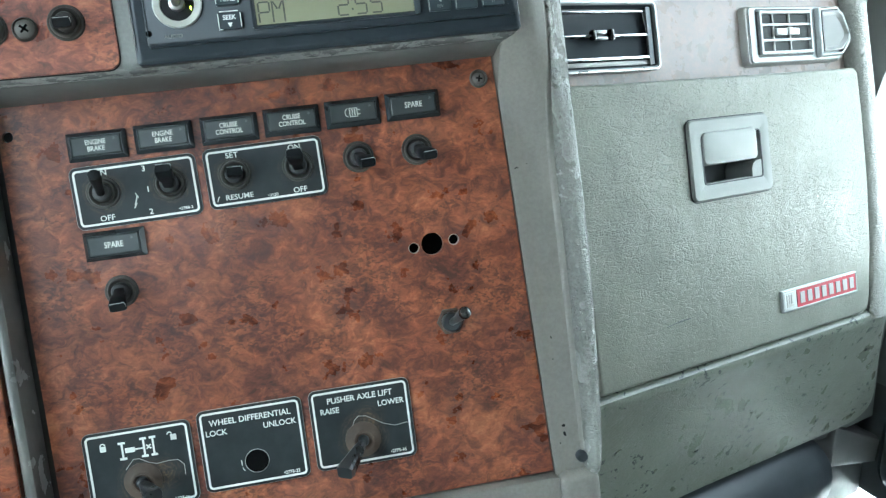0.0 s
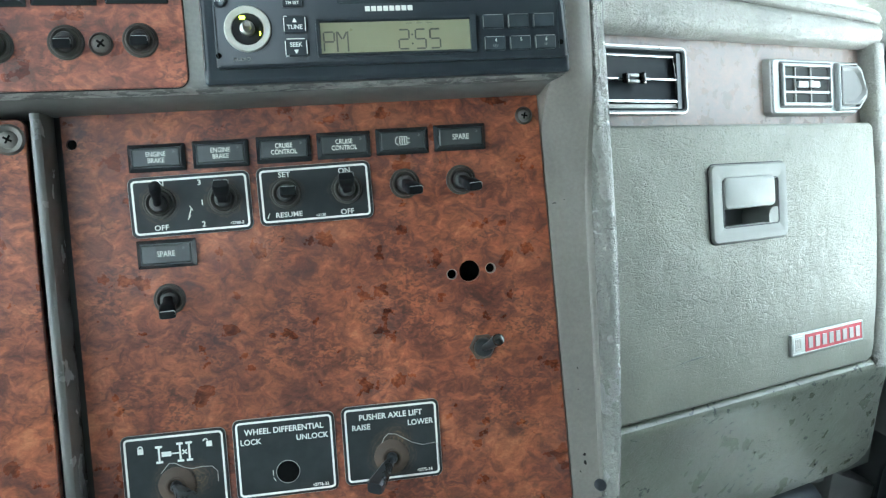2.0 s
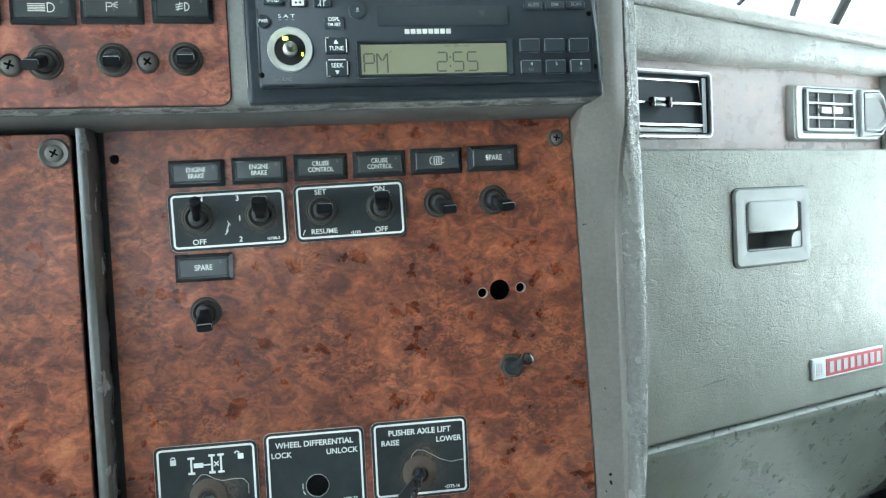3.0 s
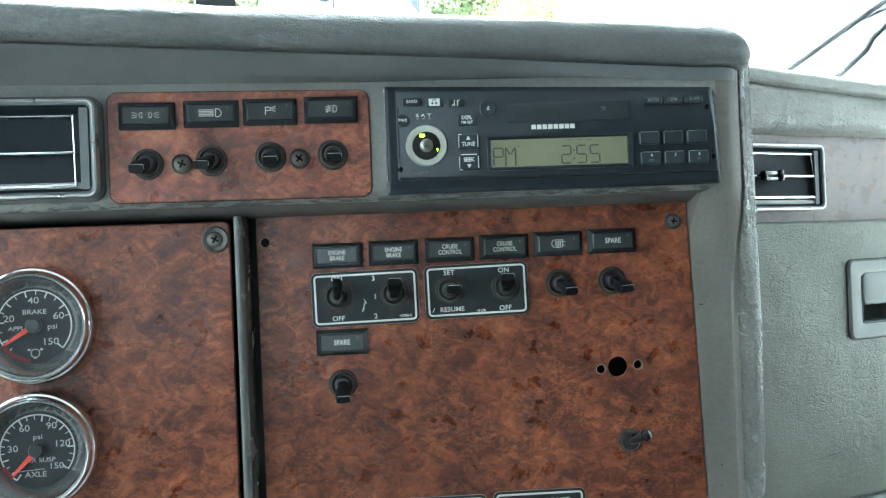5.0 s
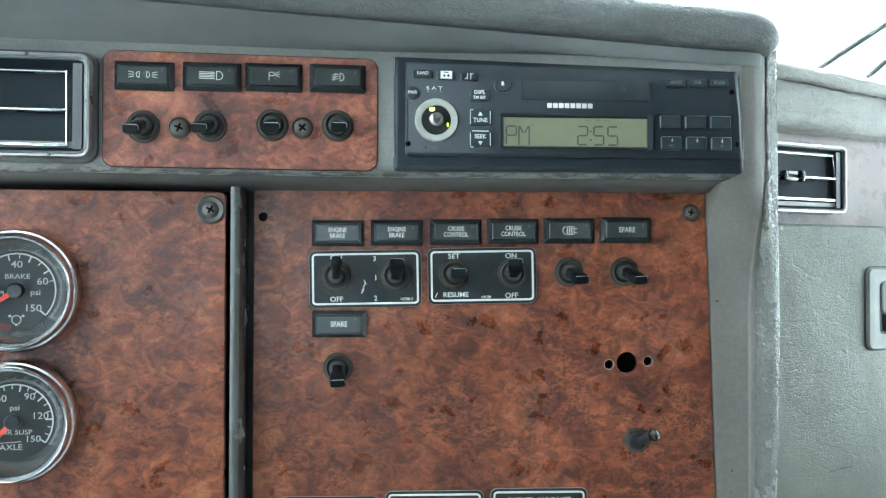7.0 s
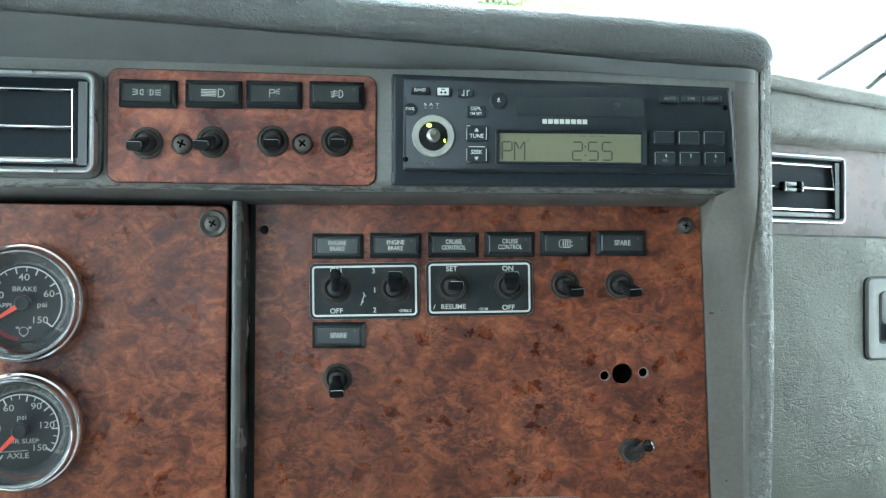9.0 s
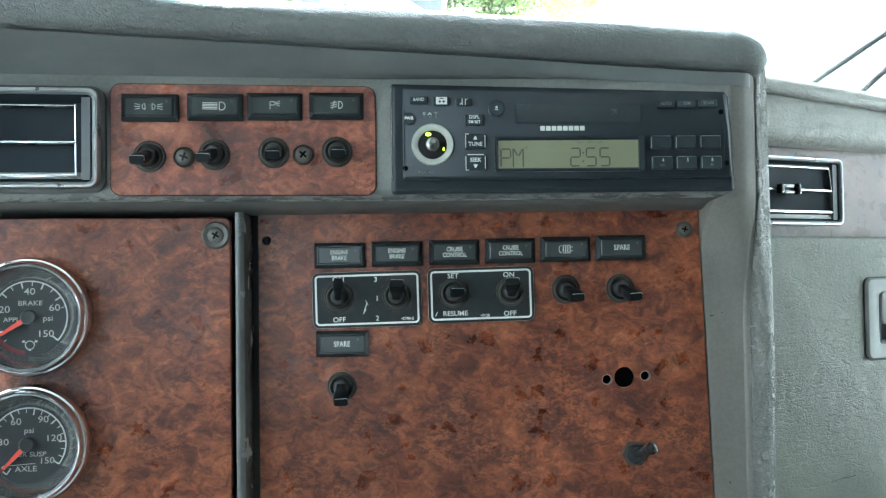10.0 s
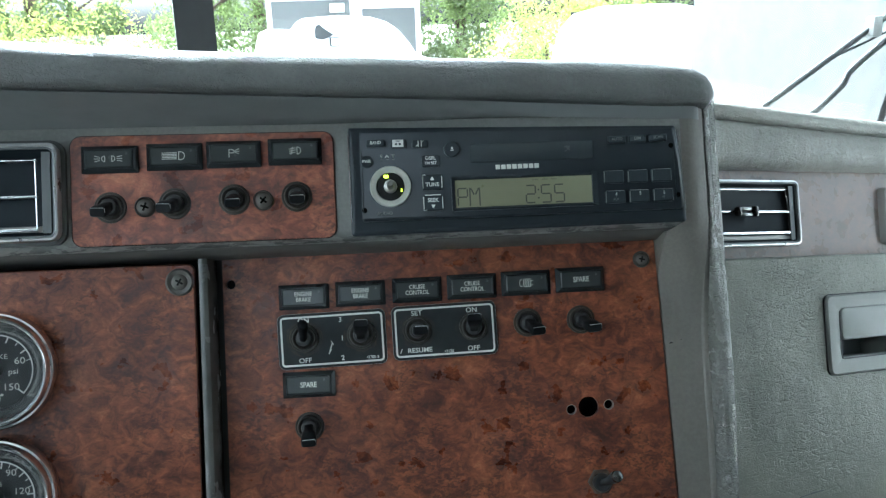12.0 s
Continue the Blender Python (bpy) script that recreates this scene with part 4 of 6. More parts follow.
# ---- screws ----
def screw(f, x, y, z, r, label, washer=0.0, turn=0.0):
    s = thing("panel_screw", f, x, y, z, label, "screw", "panel screws", turn=turn)
    if washer:
        part("cup_washer", lathe([(washer, 0.0005), (washer, -0.0008), (washer * 0.86, -0.0020), (r * 1.02, -0.0012), (r * 0.9, 0.0005)], 0, 0, 28), SCREW, s)
    part("head", lathe([(r, 0.0005), (r, -0.0011), (r * 0.85, -0.0019), (r * 0.45, -0.0024)], 0, 0, 24), SCREW, s)
    bars([(0, 0, r * 1.0, r * 0.24, 0), (0, 0, r * 0.24, r * 1.0, 0)], -0.00245, DEEP, s, "cross_slot")
    return s


screw(F_MID, 0.244, 0, 1.9035, 0.0038, "dark cross-head screw in the burl panel", 0.0050, 12)
screw(F_GAU, 0.0006, 0, 1.9026, 0.0045, "dark cross-head screw in a cup washer", 0.0078, 30)
screw(F_UP, -0.0328, -0.0013, 1.9435, 0.0046, "dark cross-head screw in the burl panel", 0.0056, 20)
screw(F_UP, 0.0297, -0.0013, 1.9450, 0.0046, "dark cross-head screw in the burl panel", 0.0056, 40)


# ---- toggle switches ----
def toggle(f, x, z, tip, style="paddle", y=0.0, label="black toggle switch with a flat paddle lever", size=1.0, group="toggle switches"):
    t = thing("toggle_switch", f, x, y, z, label, "switch", group)
    k = size
    if style == "steel":
        part("hex_nut", lathe([(0.0078, 0.0002), (0.0078, -0.0022), (0.0070, -0.0030), (0.0046, -0.0030)], 0, 0, facets=6), DUSTY, t, "dark dust-caked hexagon nut")
        part("bushing", lathe([(0.0056, 0), (0.0056, -0.0050), (0.0046, -0.0064), (0.0024, -0.0060)], 0, 0, 20), BLACK, t)
        d = Vector(tip)
        part("lever", rod([(0, -0.005, 0), d * 0.35 + Vector((0, -0.004, 0)), d * 0.8, d * 0.9], [0.0020, 0.0023, 0.0033, 0.0030], 14), BLACK, t, "dark bat lever")
        part("tip", rod([d * 0.84, d * 0.87, d * 0.95, d], [0.0026, 0.0035, 0.0032, 0.0012], 16), GUN, t, "polished dark steel tip")
        return t
    part("nut", lathe([(0.0084 * k, 0.0002), (0.0084 * k, -0.0008), (0.0080 * k, -0.0013), (0.0071 * k, -0.0013), (0.0068 * k, -0.0026), (0.0062 * k, -0.0032), (0.0055 * k, -0.0026), (0.0046 * k, -0.0016)], 0, 0, 32), NUT, t, "dusty ring nut")
    part("boot", lathe([(0.0048 * k, -0.0012), (0.0047 * k, -0.0040), (0.0040 * k, -0.0060), (0.0026 * k, -0.0066)], 0, 0, 24), RUBBER, t)
    d = Vector(tip)
    root = Vector((0, -0.006, 0))
    if style == "bat":
        part("lever", rod([root, root.lerp(d, 0.3), root.lerp(d, 0.78), root.lerp(d, 0.94), d], [0.0022 * k, 0.0022 * k, 0.0032 * k, 0.0029 * k, 0.0012], 16), LEVER, t)
    else:
        bm = bmesh.new()
        w, h = 0.0043 * k, 0.0028 * k
        side = Vector((1, 0, 0))
        ax = (d - root).normalized()
        u = (side - ax * side.dot(ax)).normalized()
        v = ax.cross(u)
        rings = []
        for s, a, b in ((0.0, 0.62, 0.9), (0.35, 0.7, 0.9), (0.5, 0.95, 1.0), (0.93, 1.0, 0.95), (1.0, 0.86, 0.7)):
            c = root.lerp(d, s)
            ring = []
            for ang in range(16):
                q = 2 * math.pi * ang / 16
                cx, sx = math.cos(q), math.sin(q)
                ring.append(c + u * w * a * math.copysign(abs(cx) ** 0.45, cx) + v * h * b * math.copysign(abs(sx) ** 0.45, sx))
            rings.append(ring)
        lever = part("lever", loops(bm, rings), LEVER, t)
        edge = root.lerp(d, 0.97)
        v = v if v.z > 0 else -v
        # Pale strips draw the bright highlights along the worn tip edges.
        marks = bmesh.new()
        rod([edge - u * w * 0.80 + v * h * 0.80, edge + u * w * 0.80 + v * h * 0.80], 0.00022, 6, marks)
        rod([edge + u * w * 0.88 + v * h * 0.7, edge + u * w * 0.88 - v * h * 0.1], 0.00020, 6, marks)
        part("wear_or_glint_edge", marks, LEVER_GLINT, lever, "pale worn edge with a painted highlight")
    return t


toggle(F_MID, 0.0416, 1.8668, (0.002, -0.023, 0.0092), "bat", -0.0012, "black toggle switch, bat lever up, on the engine brake plate")
toggle(F_MID, 0.0749, 1.8672, (0.001, -0.022, 0.0075), "paddle", -0.0012, "black toggle switch, paddle lever up, on the engine brake plate")
toggle(F_MID, 0.1078, 1.8680, (0.002, -0.021, 0.001), "paddle", -0.0012, "black toggle switch, lever in the middle, on the cruise plate")
toggle(F_MID, 0.1411, 1.8684, (-0.001, -0.022, 0.0063), "paddle", -0.0012, "black toggle switch, lever up, on the cruise plate")
toggle(F_MID, 0.1735, 1.8692, (0.0034, -0.022, -0.0043), label="black toggle switch, lever down, in the burl panel")
toggle(F_MID, 0.2054, 1.8694, (0.004, -0.022, -0.0045), label="black toggle switch, lever down, in the burl panel")
toggle(F_MID, 0.0426, 1.8152, (0.0016, -0.022, -0.0062), label="black toggle switch, lever down, under the spare lamp")
toggle(F_MID, 0.2120, 1.7735, (0.0062, -0.020, 0.0070), "steel", label="small steel toggle switch with a bat lever")
for ux, uz, tip in ((-0.0507, 1.9437, (-0.0020, -0.020, -0.0044)), (-0.0172, 1.9448, (-0.0030, -0.020, -0.0044)), (0.0141, 1.9460, (0.0008, -0.019, -0.0040)), (0.0479, 1.9465, (0.0006, -0.019, -0.0036))):
    toggle(F_UP, ux, uz, tip, y=-0.0013, label="black toggle switch with a paddle lever in the light panel", size=1.0)


# ---- indicator lamps ----
def indicator(f, x, z, words, y=0.0, w=0.0293, h=0.0146, label="black indicator lamp with a dark lens"):
    t = thing("indicator_lamp", f, x, y, z, label, "indicator lamp", "indicator lamps")
    part("bezel", slab(0, 0, w, h, 0.0006, [(0, 0.0004), (0, -0.0016), (0.0020, -0.0040), (0.0024, -0.0040), (0.0026, -0.0034), (0.0026, 0.0004)], n=3, close=True), BEZEL, t, sharp=25)
    lens = part("lens", slab(0, 0, w - 0.0052, h - 0.0052, 0.0005, [(0, 0.0004), (0, -0.0044), (0.0006, -0.00495)], n=2), LENS, t, "dark smoked lens with bevelled sides", 20)
    if isinstance(words, str):
        rows = words.split("/")
        for i, row in enumerate(rows):
            lettering(row, 0.0025 if len(rows) > 1 else 0.0030, 0, ((len(rows) - 1) / 2 - i) * 0.0033, -0.0051, PALE, lens, 0.80, 0.00003)
    else:
        bars(words, -0.0052, PALE, lens, "symbol")
    return t


def side_lamp_mark():
    out = arc(-0.0018, 0, 0.0015, 0.0003, 90, 270, 8) + [(-0.0018, 0, 0.0003, 0.0030, 0)]
    out += arc(0.0018, 0, 0.0015, 0.0003, -90, 90, 8) + [(0.0018, 0, 0.0003, 0.0030, 0)]
    for s in (-1, 1):
        out += [(s * 0.0057, k * 0.0012, 0.0028, 0.0003, -s * k * -14) for k in (-1, 0, 1)]
    return out


def beam_mark():
    out = [(-0.0022, k * 0.00082, 0.0078, 0.00036, 0) for k in (-2, -1, 0, 1, 2)]
    return out + arc(0.0036, 0, 0.0021, 0.0004, -90, 90, 10) + [(0.0027, 0, 0.0004, 0.0042, 0), (0.0032, 0.0021, 0.0012, 0.0004, 0), (0.0032, -0.0021, 0.0012, 0.0004, 0)]


def panel_mark():
    out = [(-0.0022, 0, 0.0004, 0.0042, 0), (-0.0012, 0.0020, 0.0018, 0.0004, 0), (-0.0012, 0.0002, 0.0018, 0.0004, 0)] + arc(-0.0004, 0.0011, 0.0009, 0.0004, -90, 90, 6)
    return out + [(0.0021, 0.0010 + k * 0.0010, 0.0022, 0.00032, k * 22) for k in (-1, 0, 1)]


def fog_mark():
    out = arc(0.0012, 0, 0.0020, 0.0004, -90, 90, 10) + [(0.0012, 0, 0.0004, 0.0040, 0)]
    return out + [(-0.0014, k * 0.0012, 0.0036, 0.00035, 12) for k in (-1, 0, 1)] + [(-0.0016, 0, 0.0004, 0.0044, -14)]


def heater_mark():
    out = arc(-0.0018, 0, 0.0024, 0.0003, 110, 250, 8) + [(0.0022, 0, 0.0003, 0.0040, 0), (0.0002, 0.0022, 0.0042, 0.0003, 0), (0.0002, -0.0022, 0.0042, 0.0003, 0)]
    for k in (-1, 0, 1):
        out += [(k * 0.0013 - 0.0004, dz, 0.0004, 0.0013, a) for dz, a in ((0.0011, 22), (0.0, -22), (-0.0011, 22))]
    return out + [(0.0031, 0.0011, 0.0016, 0.0003, 0), (0.0031, -0.0011, 0.0016, 0.0003, 0)]


for ix, words in ((0.0424, "ENGINE/BRAKE"), (0.0755, "ENGINE/BRAKE"), (0.1088, "CRUISE/CONTROL"), (0.1412, "CRUISE/CONTROL"), (0.1735, heater_mark()), (0.2060, "SPARE")):
    indicator(F_MID, ix, 1.8908 + 0.009 * (ix - 0.0424) * 1.6, words, label="black indicator lamp with a dark lettered lens" if isinstance(words, str) else "black indicator lamp with a heater symbol")
indicator(F_MID, 0.0434, 1.8398, "SPARE", w=0.0305, h=0.0150, label="black indicator lamp marked as spare")
for ux, mark, lab in ((-0.0499, side_lamp_mark(), "side lamp"), (-0.0164, beam_mark(), "headlamp beam"), (0.0149, panel_mark(), "panel lamp"), (0.0479, fog_mark(), "fog lamp")):
    indicator(F_UP, ux, 1.9694 + 0.02 * (ux + 0.05), mark, -0.0013, label="black indicator lamp with a " + lab + " symbol")


# ---- printed switch plates ----
def switch_plate(x, z, w, h, spots, label, turn=0.0, y=0.0):
    t = thing("switch_plate", F_MID, x, y, z, label, "switch plate", "switch plates", turn=turn)
    sheet = part("sheet", slab(0, 0, w + 0.0016, h + 0.0016, 0.0038, [(0, 0.0004), (0, -0.0008), (0.0002, -0.0011)]), plate_paint("plate_enamel", spots), t)
    part("border", slab(0, 0, w - 0.0016, h - 0.0016, 0.0024, [(0, -0.0010), (0, -0.00135), (0.0011, -0.00135), (0.0011, -0.0010)], close=True), WHITE, t, "white printed border")
    part("worn_edge", slab(0, 0, w + 0.0017, h + 0.0017, 0.0038, [(0, -0.0004), (0, -0.0008), (0.0002, -0.00112), (0.0003, -0.0004)], close=True), SILVER_DULL, t, "pale worn cut edge")
    return t


YP = -0.00135


def film_edge(plate, points):
    """The torn edge of a clear film over a plate."""
    return part("torn_film", rod([(x, YP - 0.0001, z) for x, z in points], 0.00022, 6, side=Vector((0, 1, 0))), SILVER_DULL, plate, "torn edge of clear film")


p = switch_plate(0.0579, 1.8652, 0.0615, 0.0306, [(-0.0163, 0.0016, 0.012), (0.0170, 0.0020, 0.012)], "black engine brake plate with white border and lettering", -1.0)
for words, px, pz, cap in (("ON", -0.0163, 0.0119, 0.0028), ("OFF", -0.0163, -0.0114, 0.0028), ("3", 0.0052, 0.0112, 0.0028), ("1", 0.0058, 0.0003, 0.0028), ("2", 0.0056, -0.0112, 0.0028), ("•2788-2", 0.0231, -0.0118, 0.0015)):
    lettering(words, cap, px, pz, YP, WHITE, p, 1.05, 0.00005)
bars([(-0.0010, -0.0045, 0.0006, 0.0050, -20), (-0.0002, -0.0020, 0.0004, 0.0030, 30), (-0.0016, -0.0070, 0.0005, 0.0030, -35)], YP, PALE, p, "scratch")
p = switch_plate(0.1240, 1.8670, 0.0602, 0.0302, [(-0.0163, 0.001, 0.010), (0.0170, 0.0014, 0.009)], "black cruise control plate with white border and lettering", -1.0)
for words, px, pz, cap in (("SET", -0.0160, 0.0112, 0.0028), ("RESUME", -0.0152, -0.0106, 0.0027), ("ON", 0.0165, 0.0110, 0.0028), ("OFF", 0.0165, -0.0115, 0.0028), ("•3120", 0.0020, -0.0122, 0.0015)):
    lettering(words, cap, px, pz, YP, WHITE, p, 1.05, 0.00005)
bars([(-0.0262, -0.0105, 0.0004, 0.0030, -25)], YP, WHITE, p, "scratch")

p = switch_plate(0.0382, 1.7208, 0.0536, 0.0430, [(0.000, -0.0075, 0.0145), (0.011, -0.004, 0.009)], "black axle lock plate with white border and symbols")
lock = [(-0.0175, 0.0133, 0.0030, 0.0030, 0)] + arc(-0.0175, 0.0150, 0.0011, 0.0006, 0, 180, 8)
bars(lock, YP, WHITE, p, "padlock_symbol")
bars([(0.0185, 0.0140, 0.0030, 0.0030, 0)] + arc(0.0166, 0.0157, 0.0011, 0.0006, 0, 180, 8), YP, WHITE, p, "open_padlock_symbol")
front = [(-0.0080, 0.0107, 0.0010, 0.0080, 0), (-0.0080, 0.0149, 0.0036, 0.0012, 0), (-0.0080, 0.0065, 0.0036, 0.0012, 0), (-0.0042, 0.0107, 0.0050, 0.0026, 0), (0.0000, 0.0107, 0.0060, 0.0007, 0)]
bars(front, YP, WHITE, p, "axle_symbol")
for ax in (0.0030, 0.0078):
    bars([(ax, 0.0110, 0.0010, 0.0090, 0), (ax, 0.0157, 0.0034, 0.0012, 0), (ax, 0.0063, 0.0034, 0.0012, 0)], YP, WHITE, p, "axle_symbol")
bars([(0.0054, 0.0110, 0.0034, 0.0007, 45), (0.0054, 0.0110, 0.0034, 0.0007, -45)], YP - 0.00015, WHITE, p, "cross_symbol")
film_edge(p, [(-0.0077, 0.0005), (-0.0032, 0.0055), (-0.0002, 0.0053), (0.0044, 0.0025), (0.0083, 0.0012), (0.0143, 0.0018), (0.0192, 0.0014), (0.0219, -0.0016), (0.0218, -0.0073)])
lettering("•2777-16", 0.0015, 0.0180, -0.0195, YP, WHITE, p, 1.05, 0.00004)
p = switch_plate(0.0972, 1.7232, 0.0540, 0.0433, [], "black wheel differential plate with white lettering and an empty hole")
for words, px, pz, cap in (("WHEEL DIFFERENTIAL", 0.0, 0.0150, 0.0031), ("LOCK", -0.0185, 0.0095, 0.0030), ("UNLOCK", 0.0150, 0.0095, 0.0030), ("•2776-32", 0.0180, -0.0182, 0.0017)):
    lettering(words, cap, px, pz, YP, WHITE, p, 0.97, 0.00008)
# A disc on the sheet; the open hole's darkness is only its colour.
part("hole", lathe([(0.0062, 0.0), (0.0062, -0.00125), (0.0001, -0.00125)], 0.0005, -0.0090, 32), DEEP, p, "black disc standing for the dark of the empty switch hole")
part("hole_edge", lathe([(0.0065, -0.0005), (0.0065, -0.0013), (0.00625, -0.0014), (0.0062, -0.0005)], 0.0005, -0.0090, 32, close=True), SILVER_DULL, p, "worn bright hole edge")
bars([(-0.0076, -0.0088, 0.0004, 0.0030, 0), (-0.0070, -0.0125, 0.0004, 0.0022, 30)], YP, PALE, p, "scratch")
p = switch_plate(0.1565, 1.7242, 0.0536, 0.0432, [(-0.0008, -0.0070, 0.015), (0.003, 0.002, 0.009)], "black pusher axle plate with white border and lettering")
for words, px, pz, cap in (("PUSHER AXLE LIFT", 0.0, 0.0155, 0.0031), ("RAISE", -0.0170, 0.0100, 0.0030), ("LOWER", 0.0165, 0.0100, 0.0030), ("•2775-16", 0.0175, -0.0178, 0.0017)):
    lettering(words, cap, px, pz, YP, WHITE, p, 0.97, 0.00008)
film_edge(p, [(-0.0064, -0.0012), (-0.0045, 0.0030), (-0.0021, 0.0050), (0.002, 0.0045), (0.006, 0.002), (0.011, -0.0012), (0.0172, -0.0034), (0.0238, -0.0027), (0.0258, -0.0037), (0.0256, -0.0161)])


def big_toggle(x, z, tip, label):
    t = thing("toggle_switch", F_MID, x, -0.0011, z, label, "switch", "lever switches")
    part("boot", lathe([(0.0098, 0.0003), (0.0098, -0.0008), (0.0086, -0.0018), (0.0064, -0.0024), (0.0058, -0.0032), (0.0046, -0.0034), (0.0040, -0.0022), (0.0024, -0.0016)], 0, 0, 32), DUSTY, t, "dust-caked round nut")
    part("ball", lathe([(0.0030, -0.0010), (0.0030, -0.0042), (0.0022, -0.0060), (0.0004, -0.0066)], 0, 0, 20), BLACK, t)
    d = Vector(tip)
    root = Vector((0, -0.004, 0))
    part("stem", rod([root, root.lerp(d, 0.35)], [0.0022, 0.0022], 12), BLACK, t)
    ax = (d - root).normalized()
    u = (Vector((1, 0, 0)) - ax * ax.x).normalized()
    v = ax.cross(u)
    rings = []
    for s, a in ((0.12, 0.55), (0.3, 0.72), (0.93, 1.10), (1.0, 1.0)):
        c = root.lerp(d, s)
        rings.append([c + u * 0.0040 * a * e + v * 0.0034 * a * g for e, g in ((1, 0.7), (0.7, 1), (-0.7, 1), (-1, 0.7), (-1, -0.7), (-0.7, -1), (0.7, -1), (1, -0.7))])
    part("lever", loops(bmesh.new(), rings), BLACK, t)
    return t


big_toggle(0.0382, 1.7140, (0.010, -0.026, -0.001), "black lever switch in a dust-caked boot on the axle plate")
big_toggle(0.1555, 1.7160, (-0.0125, -0.027, -0.0078), "black lever switch in a dusty boot on the pusher axle plate")


# ---- radio ----
radio = thing("car_radio", F_RAD, 0, 0, 0, "black cassette radio with a grey-green clock display", "radio")


def tapered(x0, x1, z0, z1, drop, slant, levels):
    """A plate whose top falls by drop and whose far side leans in by slant, with cut corners."""
    c = 0.0012
    rings = []
    for i, y in levels:
        rings.append([(x0 + i, y, z0 + i + c), (x0 + i, y, z1 - i - c), (x0 + i + c, y, z1 - i), (x1 - slant - i - c, y, z1 - drop - i), (x1 - slant - i, y, z1 - drop - i - c), (x1 - slant * 0.35 - i, y, (z0 + z1) / 2), (x1 - i, y, z0 + i + c), (x1 - i - c, y, z0 + i), (x0 + i + c, y, z0 + i)])
    return loops(bmesh.new(), rings)


part("body", tapered(0.0, 0.189, 1.923, 1.983, 0.0050, 0.0034, [(0, 0.006), (0, -0.0005), (0.0015, -0.0020), (0.0030, -0.0020)]), RADIO, radio)
face = part("faceplate", tapered(0.0065, 0.1865, 1.9303, 1.9808, 0.0046, 0.0032, [(0, -0.001), (0, -0.0042), (0.0010, -0.0052)]), RADIO, radio, "black moulded faceplate")
part("edge_strip", rod([(0.0005, -0.0019, 1.930), (0.0005, -0.0019, 1.9815)], 0.0004, 6), CHROME, radio, "bright worn edge")
part("edge_strip", rod([(0.1884, -0.0019, 1.930), (0.1874, -0.0019, 1.953), (0.1858, -0.0019, 1.9755)], 0.0004, 6), CHROME, radio, "bright worn edge")
YF = -0.0052
part("moulding_line", block(0.0072, 0.0075, YF - 0.0003, YF + 0.0003, 1.9345, 1.9700), KEY, radio)
part("moulding_line", block(0.1822, 0.1825, YF - 0.0003, YF + 0.0003, 1.9350, 1.9640), KEY, radio)


def rx(x):
    return x - 0.0737


ring = part("ring", lathe([(0.0113, YF + 0.0003), (0.0113, YF - 0.0010), (0.0108, YF - 0.0016), (0.0080, YF - 0.0010), (0.0076, YF + 0.0003)], rx(0.0962), 1.9490, 40, close=True), RING, radio, "worn silver ring round the volume knob")
part("well", lathe([(0.0077, YF + 0.0003), (0.0077, YF - 0.0004), (0.0001, YF - 0.0004)], rx(0.0962), 1.9490, 32, cap0=False), BLACK_MATT, radio)
part("volume_stem", rod([(rx(0.0962), YF, 1.9490), (rx(0.0962), YF - 0.004, 1.9490), (rx(0.0962), YF - 0.0045, 1.9490), (rx(0.0963), YF - 0.011, 1.9492), (rx(0.0963), YF - 0.012, 1.9492)], [0.0037, 0.0035, 0.0021, 0.0019, 0.0012], 18), STEEL, radio, "bare steel volume stem, knob missing")
part("lamp", slab(rx(0.0940), 1.9546, 0.0027, 0.0016, 0.0006, [(0, YF), (0, YF - 0.0008)]), LAMP, radio, "lit yellow-green lamp")
part("lamp", slab(rx(0.1022), 1.9466, 0.0006, 0.0018, 0.0002, [(0, YF), (0, YF - 0.0008)]), LAMP, radio, "lit yellow-green lamp")


def key(x, z, w, h, name="button", material=None):
    return part(name, slab(rx(x), z, w, h, 0.0008, [(0, YF + 0.0003), (0, YF - 0.0012), (0.0005, YF - 0.0017)], n=2), material or KEY, radio)


YK = YF - 0.0018
for kx, kz, words in ((0.0890, 1.9731, "BAND"), (0.2235, 1.9702, "AUTO"), (0.2352, 1.9703, "DIM"), (0.2470, 1.9705, "SCAN")):
    b = key(kx, kz, 0.0100, 0.0040)
    lettering(words, 0.0017, rx(kx), kz + 0.0001, YK - 0.0001, PALE if words == "BAND" else FAINT, b, 0.9, 0.00004)
b = key(0.1013, 1.9725, 0.0085, 0.0046)
bars([(rx(0.1013), 1.9725, 0.0060, 0.0040, 0)], YK - 0.0001, WHITE, b, "symbol")
bars([(rx(0.1003), 1.9720, 0.0011, 0.0011, 45), (rx(0.1024), 1.9720, 0.0011, 0.0011, 45), (rx(0.1013), 1.9737, 0.0022, 0.0005, 0)], YK - 0.0004, KEY, b, "symbol")
b = key(0.1133, 1.9719, 0.0085, 0.0042)
bars([(rx(0.1124), 1.9719, 0.0005, 0.0034, 0), (rx(0.1117), 1.9709, 0.0016, 0.0004, 40), (rx(0.1141), 1.9719, 0.0005, 0.0034, 0), (rx(0.1148), 1.9730, 0.0016, 0.0004, 40)], YK - 0.0001, PALE, b, "symbol")
b = part("button", lathe([(0.0045, YF + 0.0003), (0.0045, YF - 0.0010), (0.0038, YF - 0.0016), (0.0001, YF - 0.0013)], rx(0.1309), 1.9683, 28, cap0=False), KEY, radio)
